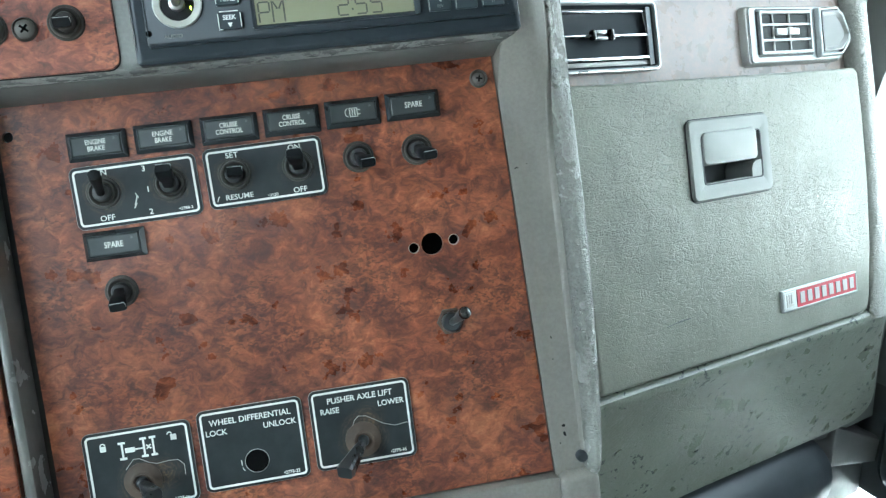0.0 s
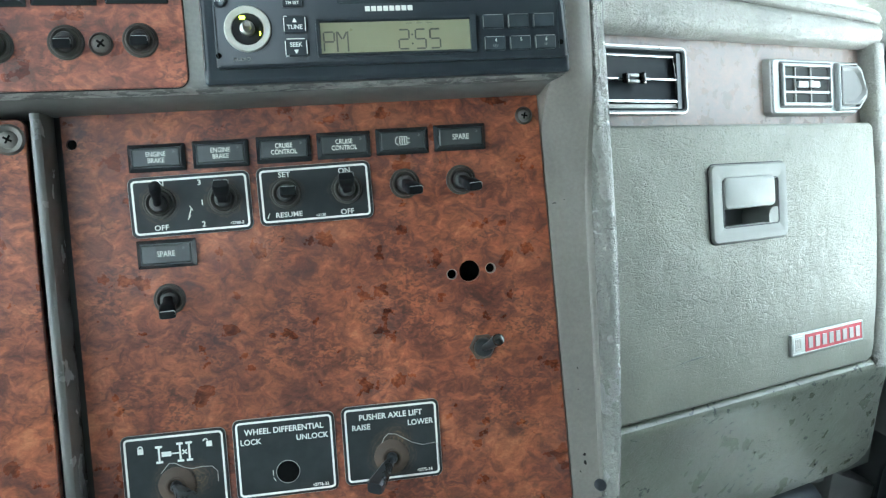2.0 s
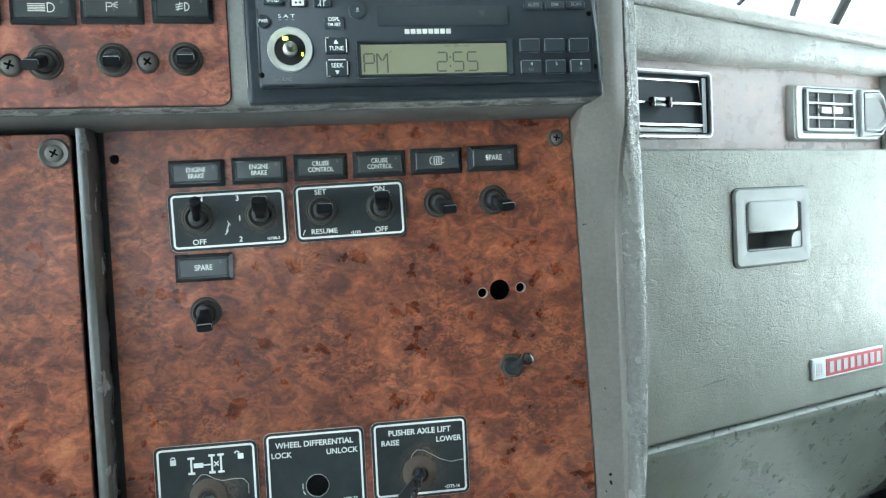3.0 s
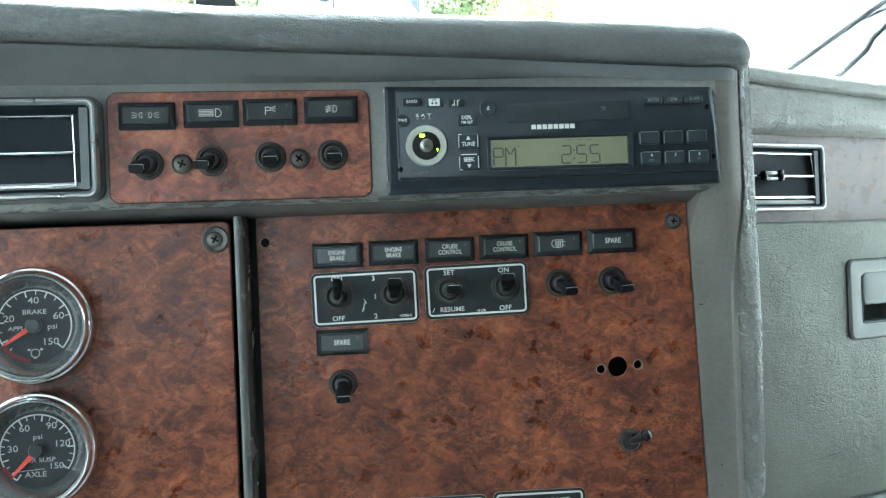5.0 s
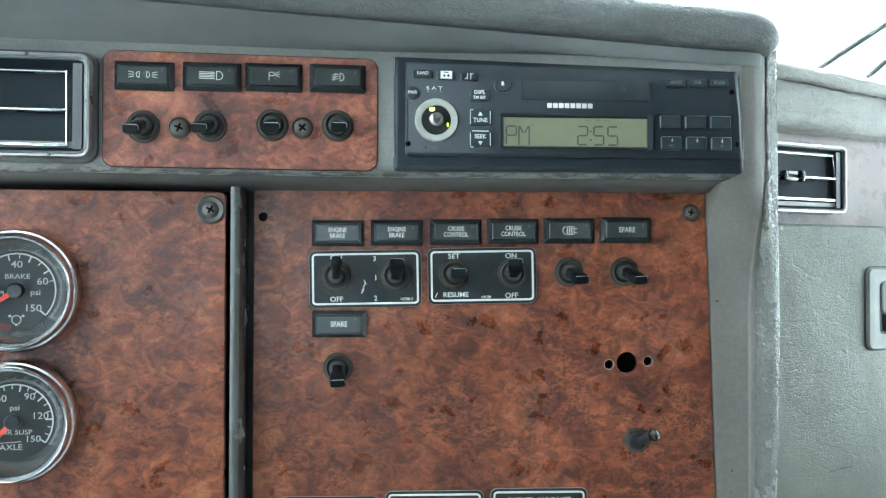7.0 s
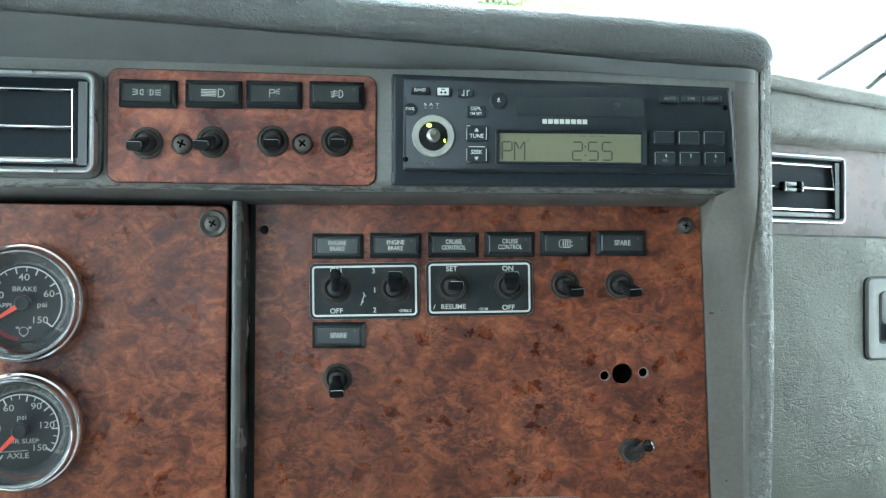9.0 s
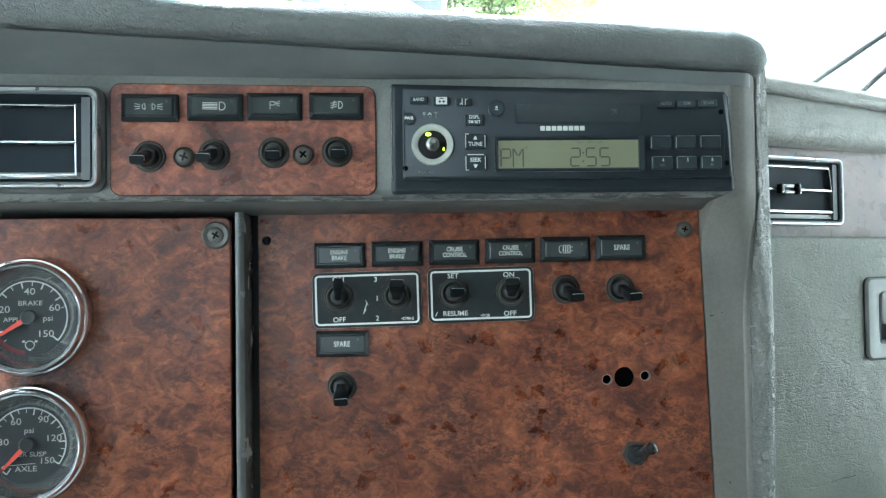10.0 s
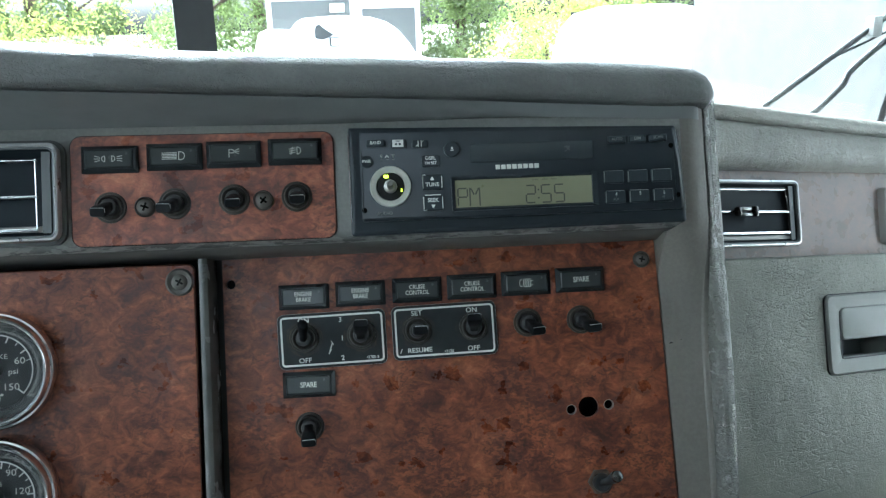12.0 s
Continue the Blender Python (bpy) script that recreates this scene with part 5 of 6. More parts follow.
bars([(rx(0.1309), 1.9676, 0.0018, 0.0004, 0), (rx(0.1309), 1.9686, 0.0012, 0.0008, 0), (rx(0.1309), 1.9692, 0.0006, 0.0006, 0)], YF - 0.0020, PALE, b, "symbol")
b = part("button", lathe([(0.0034, YF + 0.0003), (0.0034, YF - 0.0008), (0.0028, YF - 0.0013), (0.0001, YF - 0.0011)], rx(0.0837), 1.9631, 24, cap0=False), KEY, radio)
lettering("PWR", 0.0017, rx(0.0837), 1.9631, YF - 0.0016, WHITE, b, 0.9, 0.00005)
lettering("S A T", 0.0017, rx(0.0952), 1.9657, YF - 0.0002, PALE, face, 1.5, 0.00002)
bars([(rx(0.0920) + k * 0.0032, 1.9640, 0.0012, 0.0006, 0) for k in range(3)], YF - 0.0002, FAINT, face)
lettering("AUDIO", 0.0017, rx(0.0925), 1.9343, YF - 0.0002, FAINT, face, 1.1, 0.00002)
b = key(0.1188, 1.9621, 0.0098, 0.0062)
lettering("DSPL", 0.0019, rx(0.1188), 1.9636, YK - 0.0001, WHITE, b, 0.95, 0.00005)
lettering("TM SET", 0.0015, rx(0.1188), 1.9609, YK - 0.0001, WHITE, b, 0.95, 0.00004)
for kz, words, up in ((1.9504, "TUNE", 1), (1.9390, "SEEK", -1)):
    b = key(0.1192, kz, 0.0110, 0.0086)
    lettering(words, 0.0021, rx(0.1192), kz - 0.0014 * up, YK - 0.0001, WHITE, b, 0.95, 0.00006)
    bars([(rx(0.1192), kz + up * (0.0013 + 0.0006 * i), 0.0020 - 0.0006 * i, 0.0006, 0) for i in range(3)], YK - 0.0001, WHITE, b, "symbol")
    bars([(rx(0.1192) - 0.0052, kz, 0.0004, 0.0066, 0), (rx(0.1192) + 0.0052, kz, 0.0004, 0.0066, 0), (rx(0.1192), kz - up * 0.0043, 0.0088 if up < 0 else 0.0, 0.0005, 0), (rx(0.1192) - 0.0045, kz + up * 0.0040, 0.0018, 0.0004, 0)], YK - 0.0002, WHITE, b, "wear_or_glint_edge")
part("cassette_window", slab(rx(0.1755), 1.9655, 0.0690, 0.0105, 0.0008, [(0, YF + 0.0004), (0, YF - 0.0004), (0.0006, YF - 0.0006)], n=2), WINDOW, radio, "smoked cassette door")
# maker's name as plain bars
bars([(rx(0.1560) + 0.0031 * k, 1.9575, 0.0025, 0.0025, 0) for k in range(8)], YF - 0.0003, PALE, face, "name_bars")
lcd = part("display", slab(rx(0.1699), 1.9434, 0.0765, 0.0160, 0.0006, [(0, YF + 0.0003), (0, YF - 0.0004)], n=2), LCD, radio, "grey-green clock display")
part("display_frame", slab(rx(0.1699), 1.9434, 0.0805, 0.0190, 0.0010, [(0, YF + 0.0003), (0, YF - 0.0014), (0.0012, YF - 0.0014), (0.0020, YF - 0.0003)], n=2, close=True), RADIO, radio)
part("display_cheek", block(rx(0.2083), rx(0.2112), YF - 0.0016, YF, 1.9345, 1.9530), KEY, radio, "worn cheek of the display")


def segments(x, z, on, w=0.0052, h=0.0096, t=0.0008):
    """A seven-segment figure."""
    place = {"a": (0, h / 2, w, t), "g": (0, 0, w, t), "d": (0, -h / 2, w, t), "f": (-w / 2, h / 4, t, h / 2), "b": (w / 2, h / 4, t, h / 2), "e": (-w / 2, -h / 4, t, h / 2), "c": (w / 2, -h / 4, t, h / 2)}
    return [(x + a, z + b, c * (0.86 if c > d else 1), d * (0.9 if d > c else 1), 0) for k in on for a, b, c, d in (place[k],)]


bars(segments(rx(0.1357), 1.9415, "abefg"), YF - 0.0006, LCD_OFF, lcd, "clock_letter")
bars([(rx(0.1397), 1.9415, 0.0008, 0.0100, 0), (rx(0.1451), 1.9415, 0.0008, 0.0100, 0), (rx(0.1411), 1.9445, 0.0008, 0.0040, 28), (rx(0.1437), 1.9445, 0.0008, 0.0040, -28)], YF - 0.0006, LCD_OFF, lcd, "clock_letter")
for cx, on in ((0.1736, "abged"), (0.1822, "afgcd"), (0.1897, "afgcd")):
    bars(segments(rx(cx), 1.9417, on), YF - 0.0006, LCD_OFF, lcd, "clock_figure")
bars([(rx(0.1779), 1.9440, 0.0009, 0.0009, 0), (rx(0.1779), 1.9394, 0.0009, 0.0009, 0)], YF - 0.0006, LCD_OFF, lcd, "clock_colon")
bars([(rx(0.1765) + 0.0052 * k, 1.9497, 0.0034, 0.0007, 0) for k in range(3)], YF - 0.0006, plain("lcd_faint", (0.13, 0.13, 0.085), 0.4, 0, 0.05, 300, 0), lcd, "faint_marks")
for row, kz in ((0, 1.9493), (1, 1.9381)):
    for col in range(3):
        kx = 0.2206 + 0.0136 * col + 0.0004 * row
        b = key(kx, kz, 0.0113, 0.0072)
        bars([(rx(kx) - 0.0054, kz, 0.0003, 0.0060, 0), (rx(kx), kz + 0.0034, 0.0100, 0.0002, 0)], YK, SILVER_DULL, b, "wear_or_glint_edge")
        if row:
            lettering(str(4 + col), 0.0018, rx(kx) + 0.0003, kz + 0.0014, YK - 0.0001, PALE, b, 0.9, 0.00004)
            if col != 1:
                lettering("REV" if col == 0 else "FF", 0.0014, rx(kx), kz - 0.0014, YK - 0.0001, FAINT, b, 0.9)
for hx, hz in ((0.0815, 1.9365), (0.2570, 1.9380), (0.2545, 1.9660)):
    part("release_hole", lathe([(0.0014, YF + 0.0003), (0.0014, YF - 0.0002), (0.0001, YF - 0.0002)], rx(hx), hz, 16, cap0=False), DEEP, radio)


# ---- gauges ----
def gauge(x, z, marks, words, needle, label, red=None, drum=False):
    g = thing("gauge", F_GAU, x, 0, z, label, "gauge", "dash gauges")
    part("bezel", lathe([(0.0290, 0.001), (0.0314, -0.002), (0.0320, -0.006), (0.0318, -0.0088), (0.0308, -0.0108), (0.0299, -0.0112), (0.0297, -0.0118), (0.0294, -0.0148), (0.0287, -0.0160), (0.0281, -0.0156), (0.0275, -0.0138), (0.0274, -0.0120), (0.0274, 0.001)], 0, 0, 64, close=True), POLISHED, g, "polished chrome bezel")
    part("rim", lathe([(0.0276, -0.0138), (0.0270, -0.0140), (0.0262, -0.0128), (0.0206, -0.0068), (0.0200, -0.0050), (0.0276, -0.005)], 0, 0, 56, close=True), GAUGE_RIM, g, "grey inner rim")
    dial = part("dial", lathe([(0.0240, 0.0), (0.0240, -0.0060), (0.0001, -0.0060)], 0, 0, 48, cap0=False), DIAL, g, "black dial with white figures")
    yd = -0.0062
    ticks = []
    for a, long in marks:
        r = 0.0188 - long / 2
        ticks.append((r * math.cos(radians(a)), r * math.sin(radians(a)), long, 0.0007 if long > 0.0025 else 0.0004, a))
    bars(ticks, yd, WHITE, dial, "scale_marks")
    bars(arc(0, 0, 0.0190, 0.0007, marks[0][0], marks[-1][0], 40), yd, WHITE, dial, "scale_arc")
    for body, wx, wz, cap in words:
        lettering(body, cap * 1.1, wx, wz, yd, PALE, dial, 1.15, 0.00002)
    if red:
        bars(arc(0, 0, 0.0192, 0.0022, red[0], red[1], 16), yd - 0.0001, DULL_RED, dial, "red_band")
    if drum:
        bars(arc(0.0, -0.0150, 0.0022, 0.0004, 0, 360, 14) + [(-0.0032, -0.0130, 0.0013, 0.0011, 20), (0.0032, -0.0130, 0.0013, 0.0011, -20), (0.0, -0.0176, 0.0012, 0.0007, 0), (-0.0024, -0.0135, 0.0012, 0.0003, -20), (0.0024, -0.0135, 0.0012, 0.0003, 20)], yd, PALE, dial, "drum_symbol")
    else:
        bars([(-0.0045, -0.0108, 0.0160, 0.0003, 3)], yd, PALE, dial, "rule")
    a = radians(needle)
    u = Vector((math.cos(a), 0, math.sin(a)))
    n = Vector((-u.z, 0, u.x))
    bm = bmesh.new()
    pts = [u * 0.0030 + n * 0.0013, u * 0.0030 - n * 0.0013, u * 0.0172 - n * 0.0006, u * 0.0172 + n * 0.0006]
    loops(bm, [[p + Vector((0, -0.0078, 0)) for p in pts], [p + Vector((0, -0.0088, 0)) for p in pts]])
    part("needle", bm, NEEDLE, g, "red needle")
    part("hub", lathe([(0.0040, -0.0055), (0.0040, -0.0086), (0.0034, -0.0094), (0.0001, -0.0094)], 0, 0, 24, cap0=False), BLACK, g)
    cover = part("cover_glass", lathe([(0.0274, -0.0128), (0.0274, -0.0136), (0.0001, -0.0136), (0.0001, -0.0128)], 0, 0, 40, close=True), GLASS, g, "clear cover glass")
    cover.visible_shadow = False
    return g


brake_marks = [(225 - 17.4 * k, 0.0032 if k % 2 else 0.0022) for k in range(13)] + [(-42, 0.0032)]
gauge(-0.0953, 1.8596, brake_marks, [("20", -0.0128, 0.0040, 0.0032), ("40", 0.0, 0.0134, 0.0032), ("60", 0.0126, 0.0046, 0.0032), ("150", 0.0080, -0.0092, 0.0032), ("BRAKE", 0.0003, 0.0072, 0.0023), ("psi", 0.0092, -0.0010, 0.0026), ("APPL", -0.0092, -0.0014, 0.0021)], 213, "chrome-ringed brake pressure gauge with a red needle", (212, 262), True)
susp_marks = [(235 - 12.9 * k, 0.0034 if k % 3 == 0 else 0.0022) for k in range(22)]
gauge(-0.0961, 1.7924, susp_marks, [("30", -0.0125, 0.0012, 0.0031), ("60", -0.0062, 0.0118, 0.0031), ("90", 0.0076, 0.0126, 0.0031), ("120", 0.0128, 0.0026, 0.0031), ("150", 0.0094, -0.0092, 0.0029), ("psi", 0.0004, 0.0070, 0.0025), ("AIR SUSP", 0.0012, -0.0056, 0.0022), ("AXLE", -0.0012, -0.0132, 0.0026)], 226, "chrome-ringed air suspension gauge with a red needle", (205, 228))


# ---- vents ----
def dash_vent(f, xr, z, y, label, heights, lean, clip_x):
    """A wide louvred vent; xr is the outer edge of its frame at the open end."""
    v = thing("air_vent", f, xr - 0.0625, y, z, label, "air vent", "dash air vents")
    w, h = 0.125, 0.0520
    rim = 0.004 if lean < 0.002 else -0.004
    part("surround", slab(0, 0, w + rim, h + rim, 0.007, [(0, 0.004), (0, -0.0030), (0.0020, -0.0034), (0.0050, -0.0034), (0.0052, 0.004)], close=True), VENT_SHADE, v)
    part("frame", slab(0, 0, w, h, 0.0055, [(0, 0.003), (0, -0.0074), (0.0005, -0.0086), (0.0016, -0.0088), (0.0022, -0.0082), (0.0024, 0.003)], close=True), WORN_CHROME, v, "worn chrome-edged frame")
    part("sleeve", slab(0, 0, w - 0.0044, h - 0.0044, 0.0040, [(0, 0.004), (0, -0.0080), (0.0008, -0.0078), (0.0028, 0.0), (0.0028, 0.004)], close=True), SLEEVE, v, "dark grey bevelled inner frame")
    # Closed a few millimetres in; the depth's darkness is in the colour.
    part("throat", slab(0, 0, w - 0.0066, h - 0.0066, 0.003, [(0, -0.0066), (0.0030, -0.0020), (0.0034, -0.0016)], cap0=False), THROAT, v, "shallow throat with the hollow's shade in its blue-black")
    part("cheek", block(w / 2 - 0.0090, w / 2 - 0.0046, -0.0060, -0.0048, -h / 2 + 0.0045, h / 2 - 0.0045), SLEEVE, v, "dark grey side cheek")
    for zz, thick in zip(heights, (0.0005, 0.0007, 0.0009)):
        reach = 0.0122 - lean * (0.0180 - zz) / 0.036
        s = part("slat", block(-w / 2 + 0.005, w / 2 - reach, -0.0046, 0.012, zz - thick, zz + thick, 0.0003), BLACK, v)
        part("bright_edge", block(-w / 2 + 0.005, w / 2 - reach, -0.0058, -0.0046, zz - thick, zz + thick, 0.0004), CHROME, s)
    part("sill", block(-w / 2 + 0.005, w / 2 - 0.0055, -0.0040, 0.004, -h / 2 + 0.0050, -h / 2 + 0.0085, 0.0006), SILVER_DULL, v, "grey lower sill")
    part("side_rod", rod([(w / 2 - 0.0122, -0.0050, heights[0] + 0.0007), (w / 2 - 0.0122 + lean, -0.0050, heights[2] - 0.0007)], 0.0006, 8), CHROME, v, "thin bright louvre end")
    clip = part("thumb_clip", block(clip_x - 0.0070, clip_x + 0.0040, -0.0092, -0.0056, heights[1] + 0.0008, heights[1] + 0.0034, 0.0008), SILVER, v, "bright moulded thumb clip")
    part("clip_rail", block(clip_x - 0.0062, clip_x + 0.0046, -0.0090, -0.0056, heights[1] - 0.0034, heights[1] - 0.0012, 0.0007), SILVER, clip)
    part("clip_bed", block(clip_x - 0.0080, clip_x + 0.0060, -0.0066, -0.0050, heights[1] - 0.0030, heights[1] + 0.0030, 0.0005), BLACK, clip)
    for sx, hi in ((-0.0095, 0.0036), (0.0078, 0.0042)):
        part("prong", block(clip_x + sx - 0.0020, clip_x + sx + 0.0020, -0.0108, -0.0056, heights[1] - hi, heights[1] + hi, 0.0012), GUN, clip, "dark bright-edged prong")
    return v


dash_vent(F_UP, -0.0746, 1.9524, -0.0006, "black louvred air vent in a chrome frame", (0.0172, -0.0020, -0.0195), 0.0004, -0.040)
dash_vent(F_GLO, -0.0545, 1.9382, 0.0165, "black louvred air vent in a chrome frame", (0.0185, 0.0012, -0.0155), 0.0062, 0.006)

# ---- passenger side ----
side = thing("passenger_dash", F_GLO, 0, 0, 0, "grey grained passenger dash with a padded top", "dashboard")


def pad_profile(u):
    t = mixed(u, [(-0.25, 2.027), (-0.13, 2.0235), (0.0, 2.0175), (0.19, 2.0095), (0.215, 2.008)])
    f = max(0.0, (u - 0.190) / 0.022)
    e = 0.010 * f * f
    return [(0.016, 1.9722), (0.0075, 1.9724), (0.0015 + e, 1.9755), (-0.0025 + e, 1.9810), (-0.0035 + e, 1.9870), (-0.0028 + e, t - 0.0205), (-0.0008 + e, t - 0.0170), (0.0032 + e, t - 0.0150), (-0.0012 + e, t - 0.0130), (-0.0030 + e, t - 0.0085), (-0.0010 + e, t - 0.0040), (0.0040 + e, t - 0.0008), (0.011 + e, t), (0.03, t - 0.004), (0.20, t - 0.058), (0.20, 1.90), (0.05, 1.96)]


part("top_pad", sweep(pad_profile, [-0.20, -0.16, -0.12, -0.08, -0.04, 0.0, 0.05, 0.10, 0.15, 0.18, 0.19, 0.198, 0.204, 0.209, 0.212], close_profile=True), PADV, side, "grained padded top roll", 60)
part("vent_strip", block(-0.17, 0.196, 0.0160, 0.030, 1.896, 1.975), BURL_GREY, side, "burl trim strip with a grey reflection in its colour")
part("dash_body", block(-0.17, 0.196, 0.030, 0.10, 1.69, 1.975), DEEP, side)
part("door_gap", block(-0.17, 0.196, 0.0270, 0.031, 1.675, 1.905), BLACK_MATT, side)


def polyslab(pts, levels):
    """A flat body over an outline of (x, z); levels of (inset, depth)."""
    bm = bmesh.new()
    c = Vector((sum(p[0] for p in pts) / len(pts), sum(p[1] for p in pts) / len(pts)))
    rings = []
    for inset, y in levels:
        ring = []
        for px, pz in pts:
            d = Vector((px, pz)) - c
            ring.append((px - math.copysign(min(inset, abs(d.x)), d.x), y, pz - math.copysign(min(inset, abs(d.y)), d.y)))
        rings.append(ring)
    return loops(bm, rings)


door_pts = [(-0.156, 1.9035), (0.179, 1.9025), (0.1835, 1.8985), (0.1858, 1.86), (0.1862, 1.80), (0.182, 1.74), (0.1745, 1.694), (0.1705, 1.6840), (0.164, 1.6810), (-0.156, 1.6815)]
glove = thing("glovebox_door", F_GLO, 0, 0, 0, "grey leather-grained glovebox door", "glovebox door")
hole = [(px, pz) for px, _, pz in outline(0.0017, 1.8393, 0.072, 0.042, 0.003, 0)]
door_bm = drilled(door_pts, [], 0.012, 0.0, rings=[hole])
rim_edges = [e for e in door_bm.edges if all(v.co.y < 0.001 for v in e.verts) and len(e.link_faces) == 2 and any(abs(f.normal.y) < 0.3 for f in e.link_faces) and not all(abs(v.co.x) < 0.05 and v.co.z > 1.80 and v.co.z < 1.88 for v in e.verts)]
bmesh.ops.bevel(door_bm, geom=rim_edges, offset=0.0028, segments=3, profile=0.5, affect="EDGES")
part("panel", door_bm, GLOVE, glove)
latch = part("latch_frame", slab(0.0017, 1.8393, 0.0946, 0.0634, 0.006, [(0, 0.0005), (0, -0.0020), (0.0012, -0.0034), (0.0040, -0.0036), (0.0125, -0.0036), (0.0135, -0.0030), (0.0140, 0.0015)], close=True), LATCH, glove, "smooth grey plastic latch frame")
# Same plastic as the latch, coloured darker for the shade under the handle.
part("recess", slab(0.0017, 1.8393, 0.0716, 0.0416, 0.003, [(0, -0.0005), (0.0010, 0.0230), (0.004, 0.0245)], cap0=False), plain("latch_recess_shade", (0.12, 0.127, 0.127), 0.5, 0, 0.1, 400, 0.0001), latch, "latch recess with shade in its darker grey")
# Two thin dark rings draw the shadow lines of the groove and outer seam.
part("groove_shade", slab(0.0017, 1.8393, 0.0704, 0.0392, 0.0034, [(0, -0.0020), (0, -0.0039), (0.0011, -0.0039), (0.0011, -0.0020)], close=True), GASKET, latch, "dark ring standing for the shaded groove round the handle")
part("seat_shade", slab(0.0017, 1.8393, 0.0962, 0.0650, 0.0066, [(0, 0.0005), (0, -0.0008), (0.0010, -0.0008), (0.0010, 0.0005)], close=True), GASKET, latch, "dark ring standing for the shadow gap round the latch")
part("recess_corner", polyslab([(0.0235, 1.8172), (0.0235, 1.8275), (0.0255, 1.8315), (0.0295, 1.8335), (0.0382, 1.8340), (0.0382, 1.8172)], [(0, 0.024), (0, -0.0034)]), LATCH, latch)
part("handle", slab(-0.0008, 1.8478, 0.0640, 0.0262, 0.0050, [(0, 0.0060), (0, -0.0030), (0.0010, -0.0048), (0.0030, -0.0054)]), LATCH, latch, "pale grey pull handle")
bars([(-0.0790, 1.7192, 0.0130, 0.0006, 6), (-0.0665, 1.7201, 0.0140, 0.0009, 3), (-0.0700, 1.7208, 0.0060, 0.0004, 8)], -0.00025, LINING, glove, "scuff")
badge = thing("badge", F_GLO, 0.1000, -0.0002, 1.7124, "red and silver maker's badge on the glovebox door", "badge", turn=0)
part("plate", slab(0, 0, 0.1050, 0.0188, 0.0010, [(0, 0.0005), (0, -0.0020), (0.0008, -0.0028), (0.0016, -0.0028), (0.0020, -0.0020)], n=3), SILVER, badge, "silver edged plate")
part("red_field", slab(0.0090, 0, 0.0840, 0.0152, 0.0004, [(0, -0.0018), (0, -0.0024)], n=2), RED, badge, "red enamel field")
for k in range(8):
    bars([(-0.0260 + 0.0100 * k, 0.0, 0.0060, 0.0096, 0)], -0.0029, BADGE_SILVER, badge, "name_bar", 0.0006)
part("emblem", slab(-0.0432, 0, 0.0140, 0.0140, 0.001, [(0, -0.0018), (0, -0.0027)], n=2), SILVER, badge)
bars([(-0.0462, 0.001, 0.0022, 0.0080, 0), (-0.0432, 0.001, 0.0022, 0.0080, 0), (-0.0402, 0.001, 0.0022, 0.0080, 0), (-0.0432, -0.0042, 0.0090, 0.0020, 0)], -0.0030, SILVER_DULL, badge, "emblem_bars", 0.0004)

# end trim beside the door, and the pad under it
col = []
for z, a, b in ((1.976, 0.1870, 0.2090), (1.93, 0.1885, 0.2110), (1.88, 0.1895, 0.2130), (1.82, 0.1900, 0.2130), (1.76, 0.1880, 0.2120), (1.71, 0.1845, 0.2105), (1.685, 0.1800, 0.2110), (1.672, 0.1790, 0.2110)):
    col.append([(a, 0.030, z), (a, 0.004, z), (a + 0.002, 0.0005, z), (a + 0.006, -0.0015, z), (b - 0.007, -0.0010, z), (b - 0.002, 0.004, z), (b, 0.012, z), (b, 0.060, z)])
part("end_trim", loops(bmesh.new(), col), PADV, side, "rounded grey end trim")


def lower_profile(u):
    low = mixed(u, [(-0.2, 1.548), (0.0, 1.551), (0.170, 1.550), (0.182, 1.5515), (0.192, 1.555), (0.200, 1.562), (0.207, 1.574), (0.212, 1.590), (0.2155, 1.613), (0.216, 1.630)])
    e = 0.012 * max(0.0, (u - 0.198) / 0.018) ** 2
    depth = [(1.545, 0.0620), (1.560, 0.056), (1.573, 0.0500), (1.590, 0.0430), (1.618, 0.0320), (1.643, 0.0198), (1.656, 0.0128), (1.662, 0.0090), (1.667, 0.0056), (1.671, 0.0036), (1.675, 0.0032), (1.6785, 0.0052), (1.6806, 0.0100)]
    zs = [1.6805 + (low - 1.6805) * k for k in (0.0, 0.012, 0.025, 0.042, 0.062, 0.085, 0.11, 0.145, 0.19, 0.28, 0.4, 0.6, 0.8, 0.94, 1.0)]
    return [(0.030, 1.6805)] + [(mixed(z, depth) + e, z) for z in zs] + [(mixed(low, depth) + 0.012, low - 0.003), (0.11, low), (0.11, 1.6805)]


pad_bm = sweep(lower_profile, [-0.17, -0.12, -0.06, 0.0, 0.06, 0.10, 0.125, 0.14, 0.158, 0.175, 0.182, 0.190, 0.198, 0.203, 0.208, 0.212, 0.2155], close_profile=True)
for vert in pad_bm.verts:
    vert.co.x += 0.90 * max(0.0, min(1.0, (vert.co.x - 0.08) / 0.12)) * max(0.0, min(0.060, vert.co.y - 0.0034))
part("lower_pad", pad_bm, LOWER, side, "scuffed grey lower pad", 32)
duct = thing("lower_duct", F_GLO, 0, 0, 0, "dark grey rounded duct under the passenger dash", "duct")
bm = bmesh.new()
rod([(-0.17, 0.094, 1.508), (0.150, 0.094, 1.508), (0.172, 0.096, 1.506), (0.180, 0.099, 1.504)], [0.044, 0.044, 0.040, 0.028], 28, bm, side=Vector((0, 1, 0)))
part("shell", bm, DARKGREY, duct)
part("seam", rod([(-0.17, 0.0535, 1.4920), (0.150, 0.0535, 1.4920)], 0.0014, 8, side=Vector((0, 1, 0))), BLACK_MATT, duct, "moulded seam")


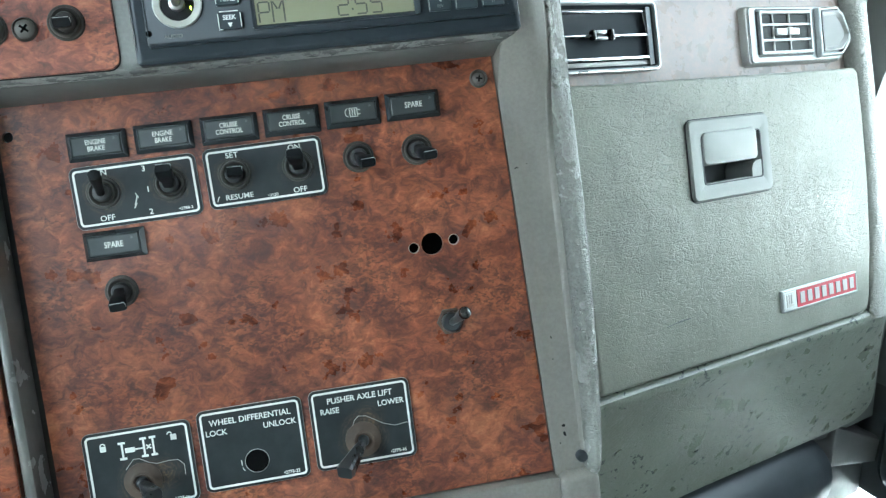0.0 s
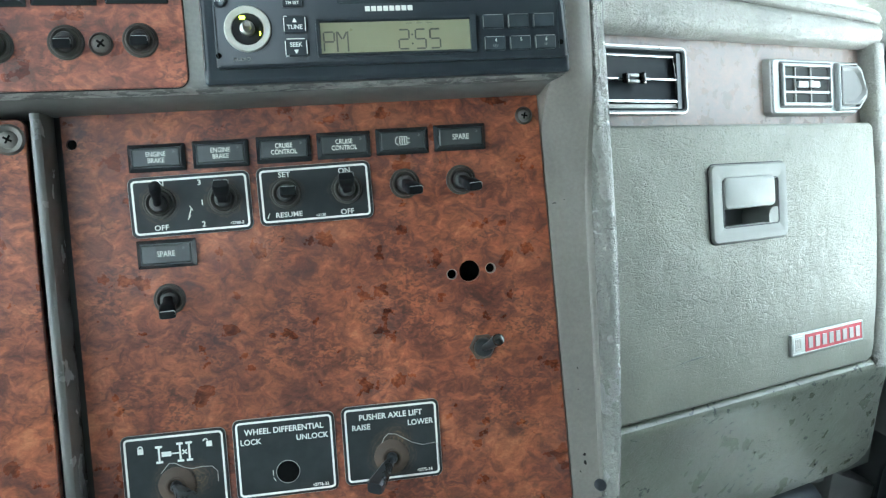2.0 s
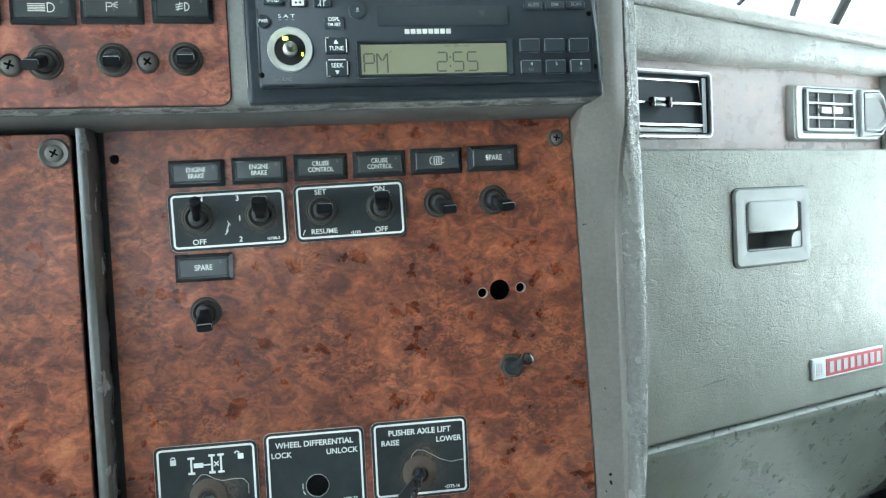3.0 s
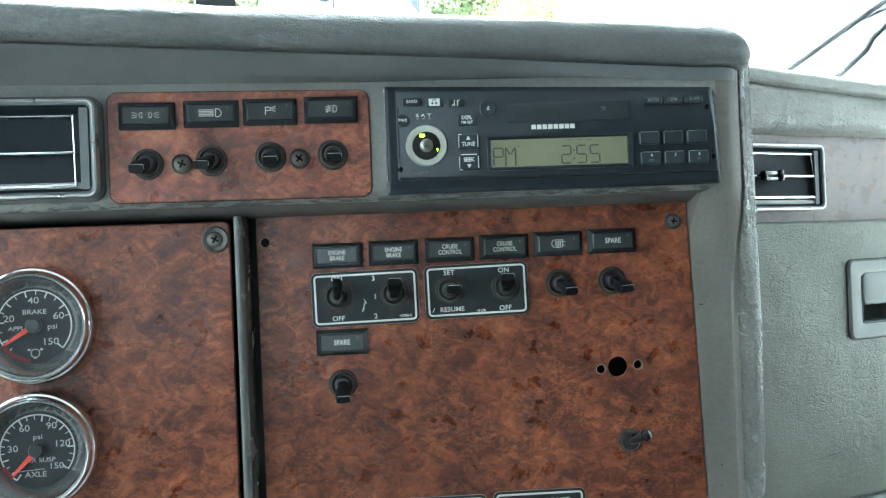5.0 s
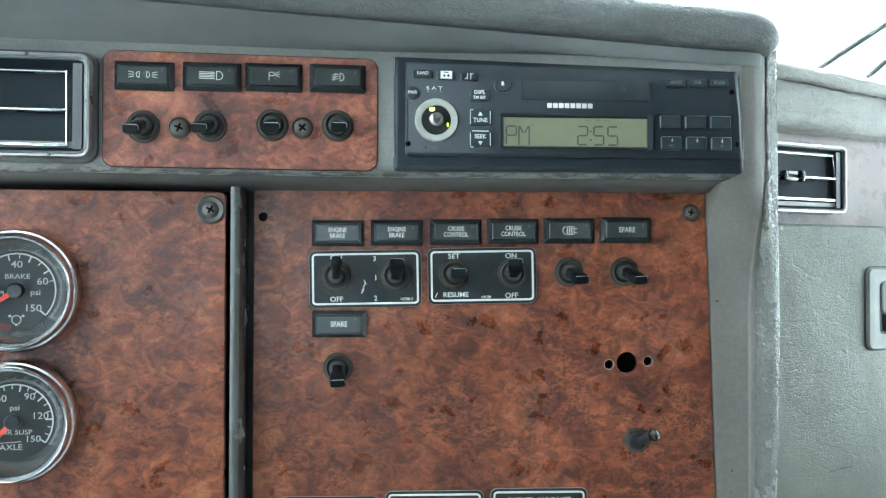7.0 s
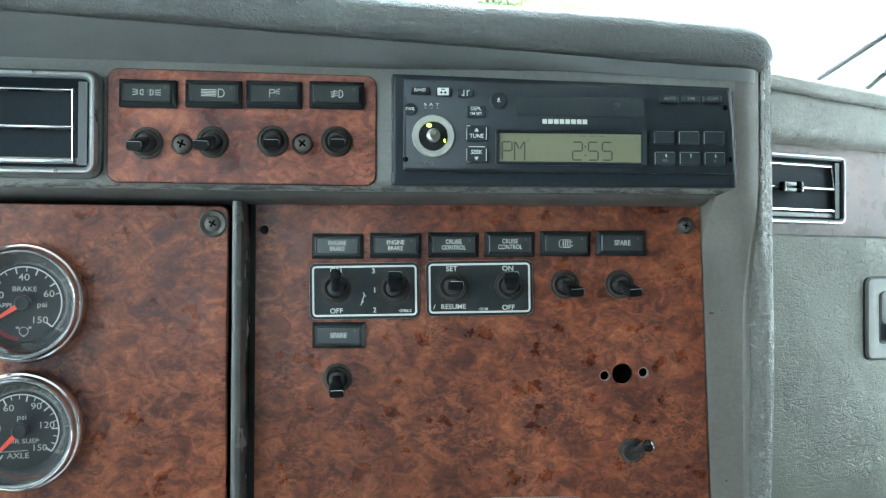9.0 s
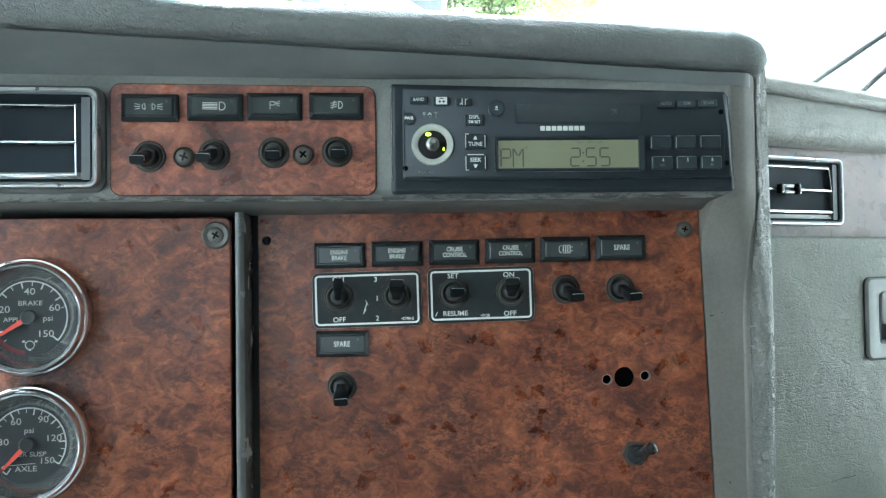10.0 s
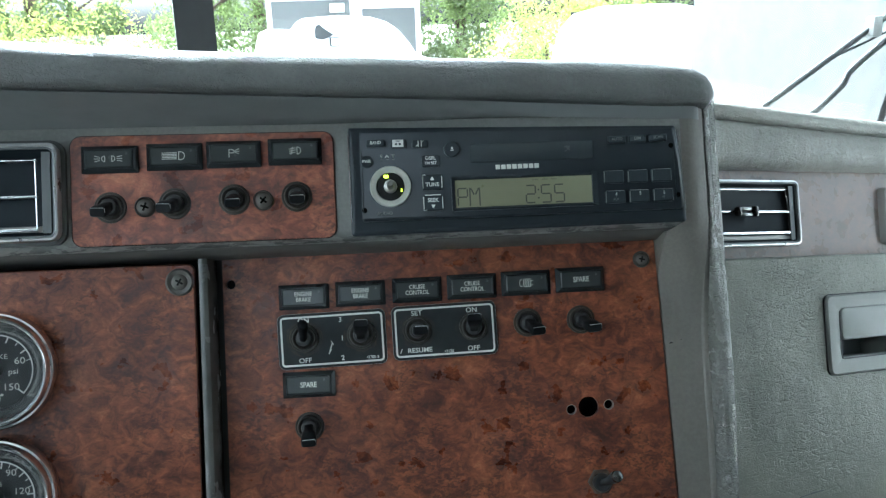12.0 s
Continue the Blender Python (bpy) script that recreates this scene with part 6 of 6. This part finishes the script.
# ---- small vent with its shut-off flap ----
sv = thing("air_vent", F_GLO, 0.1087, 0.0160, 1.9355, "silver framed small air vent with a shut-off flap", "air vent")
part("body", slab(0.003, -0.0004, 0.129, 0.0495, 0.005, [(0, 0.001), (0.0004, -0.0035), (0.0020, -0.0060)], n=4), SILVER_DULL, sv, "grey vent body")
part("frame", slab(0.004, 0, 0.123, 0.0465, 0.004, [(0, -0.004), (0, -0.0064), (0.0008, -0.0074), (0.0024, -0.0076)], n=4), SILVER, sv)
part("grille_seam", slab(-0.0122, 0.0014, 0.0750, 0.0400, 0.002, [(0, -0.0060), (0, -0.00765)], n=3), GASKET, sv, "dark gap round the grille")
# Flat plate whose dark colour gives the shade of an open grille.
part("well", slab(-0.0126, 0.0016, 0.0690, 0.0360, 0.002, [(0, -0.0060), (0, -0.0078)], n=3), WELL, sv, "dark plate standing for the shaded opening behind the grille")
grille = part("grille_frame", slab(-0.0126, 0.0016, 0.0700, 0.0366, 0.0016, [(0, -0.0068), (0, -0.0100), (0.0006, -0.0106), (0.0026, -0.0106), (0.0030, -0.0068)], n=3, close=True), SILVER, sv, "pale grille frame")
for zz in (0.0080, -0.0048):
    part("slat", block(-0.0455, 0.0203, -0.0100, -0.0068, zz - 0.0010, zz + 0.0010, 0.0004), SILVER, grille)
for xx in (-0.0290, -0.0070):
    part("fin", block(xx - 0.0007, xx + 0.0007, -0.0092, -0.0068, -0.0145, 0.0175), SILVER_DULL, grille)
part("thumb_clip", block(-0.0290, 0.0020, -0.0125, -0.0090, -0.0012, 0.0046, 0.0014), SILVER, grille)
part("clip_rib", block(-0.0150, -0.0085, -0.0138, -0.0110, -0.0016, 0.0050, 0.0010), SILVER_DULL, grille)
rim = [(0.030, 0.0215), (0.058, 0.0225), (0.066, 0.017), (0.0745, -0.004), (0.0735, -0.010), (0.062, -0.0205), (0.030, -0.0215)]
part("flap_rim", polyslab(rim, [(0, -0.004), (0, -0.0105), (0.0012, -0.0125), (0.0024, -0.0125), (0.0030, -0.0086)]), SILVER, sv, "bright flap rim")
scoop = [(0.0330, 0.0185), (0.0575, 0.0190), (0.0632, 0.0150), (0.0705, -0.004), (0.0695, -0.0085), (0.059, -0.0160), (0.0330, -0.0170)]
part("flap", polyslab(scoop, [(0, -0.0115), (0.0003, -0.0132), (0.0016, -0.0136), (0.0034, -0.0122), (0.0070, -0.0098), (0.0120, -0.0088)]), FLAP, sv, "shiny grey flap")
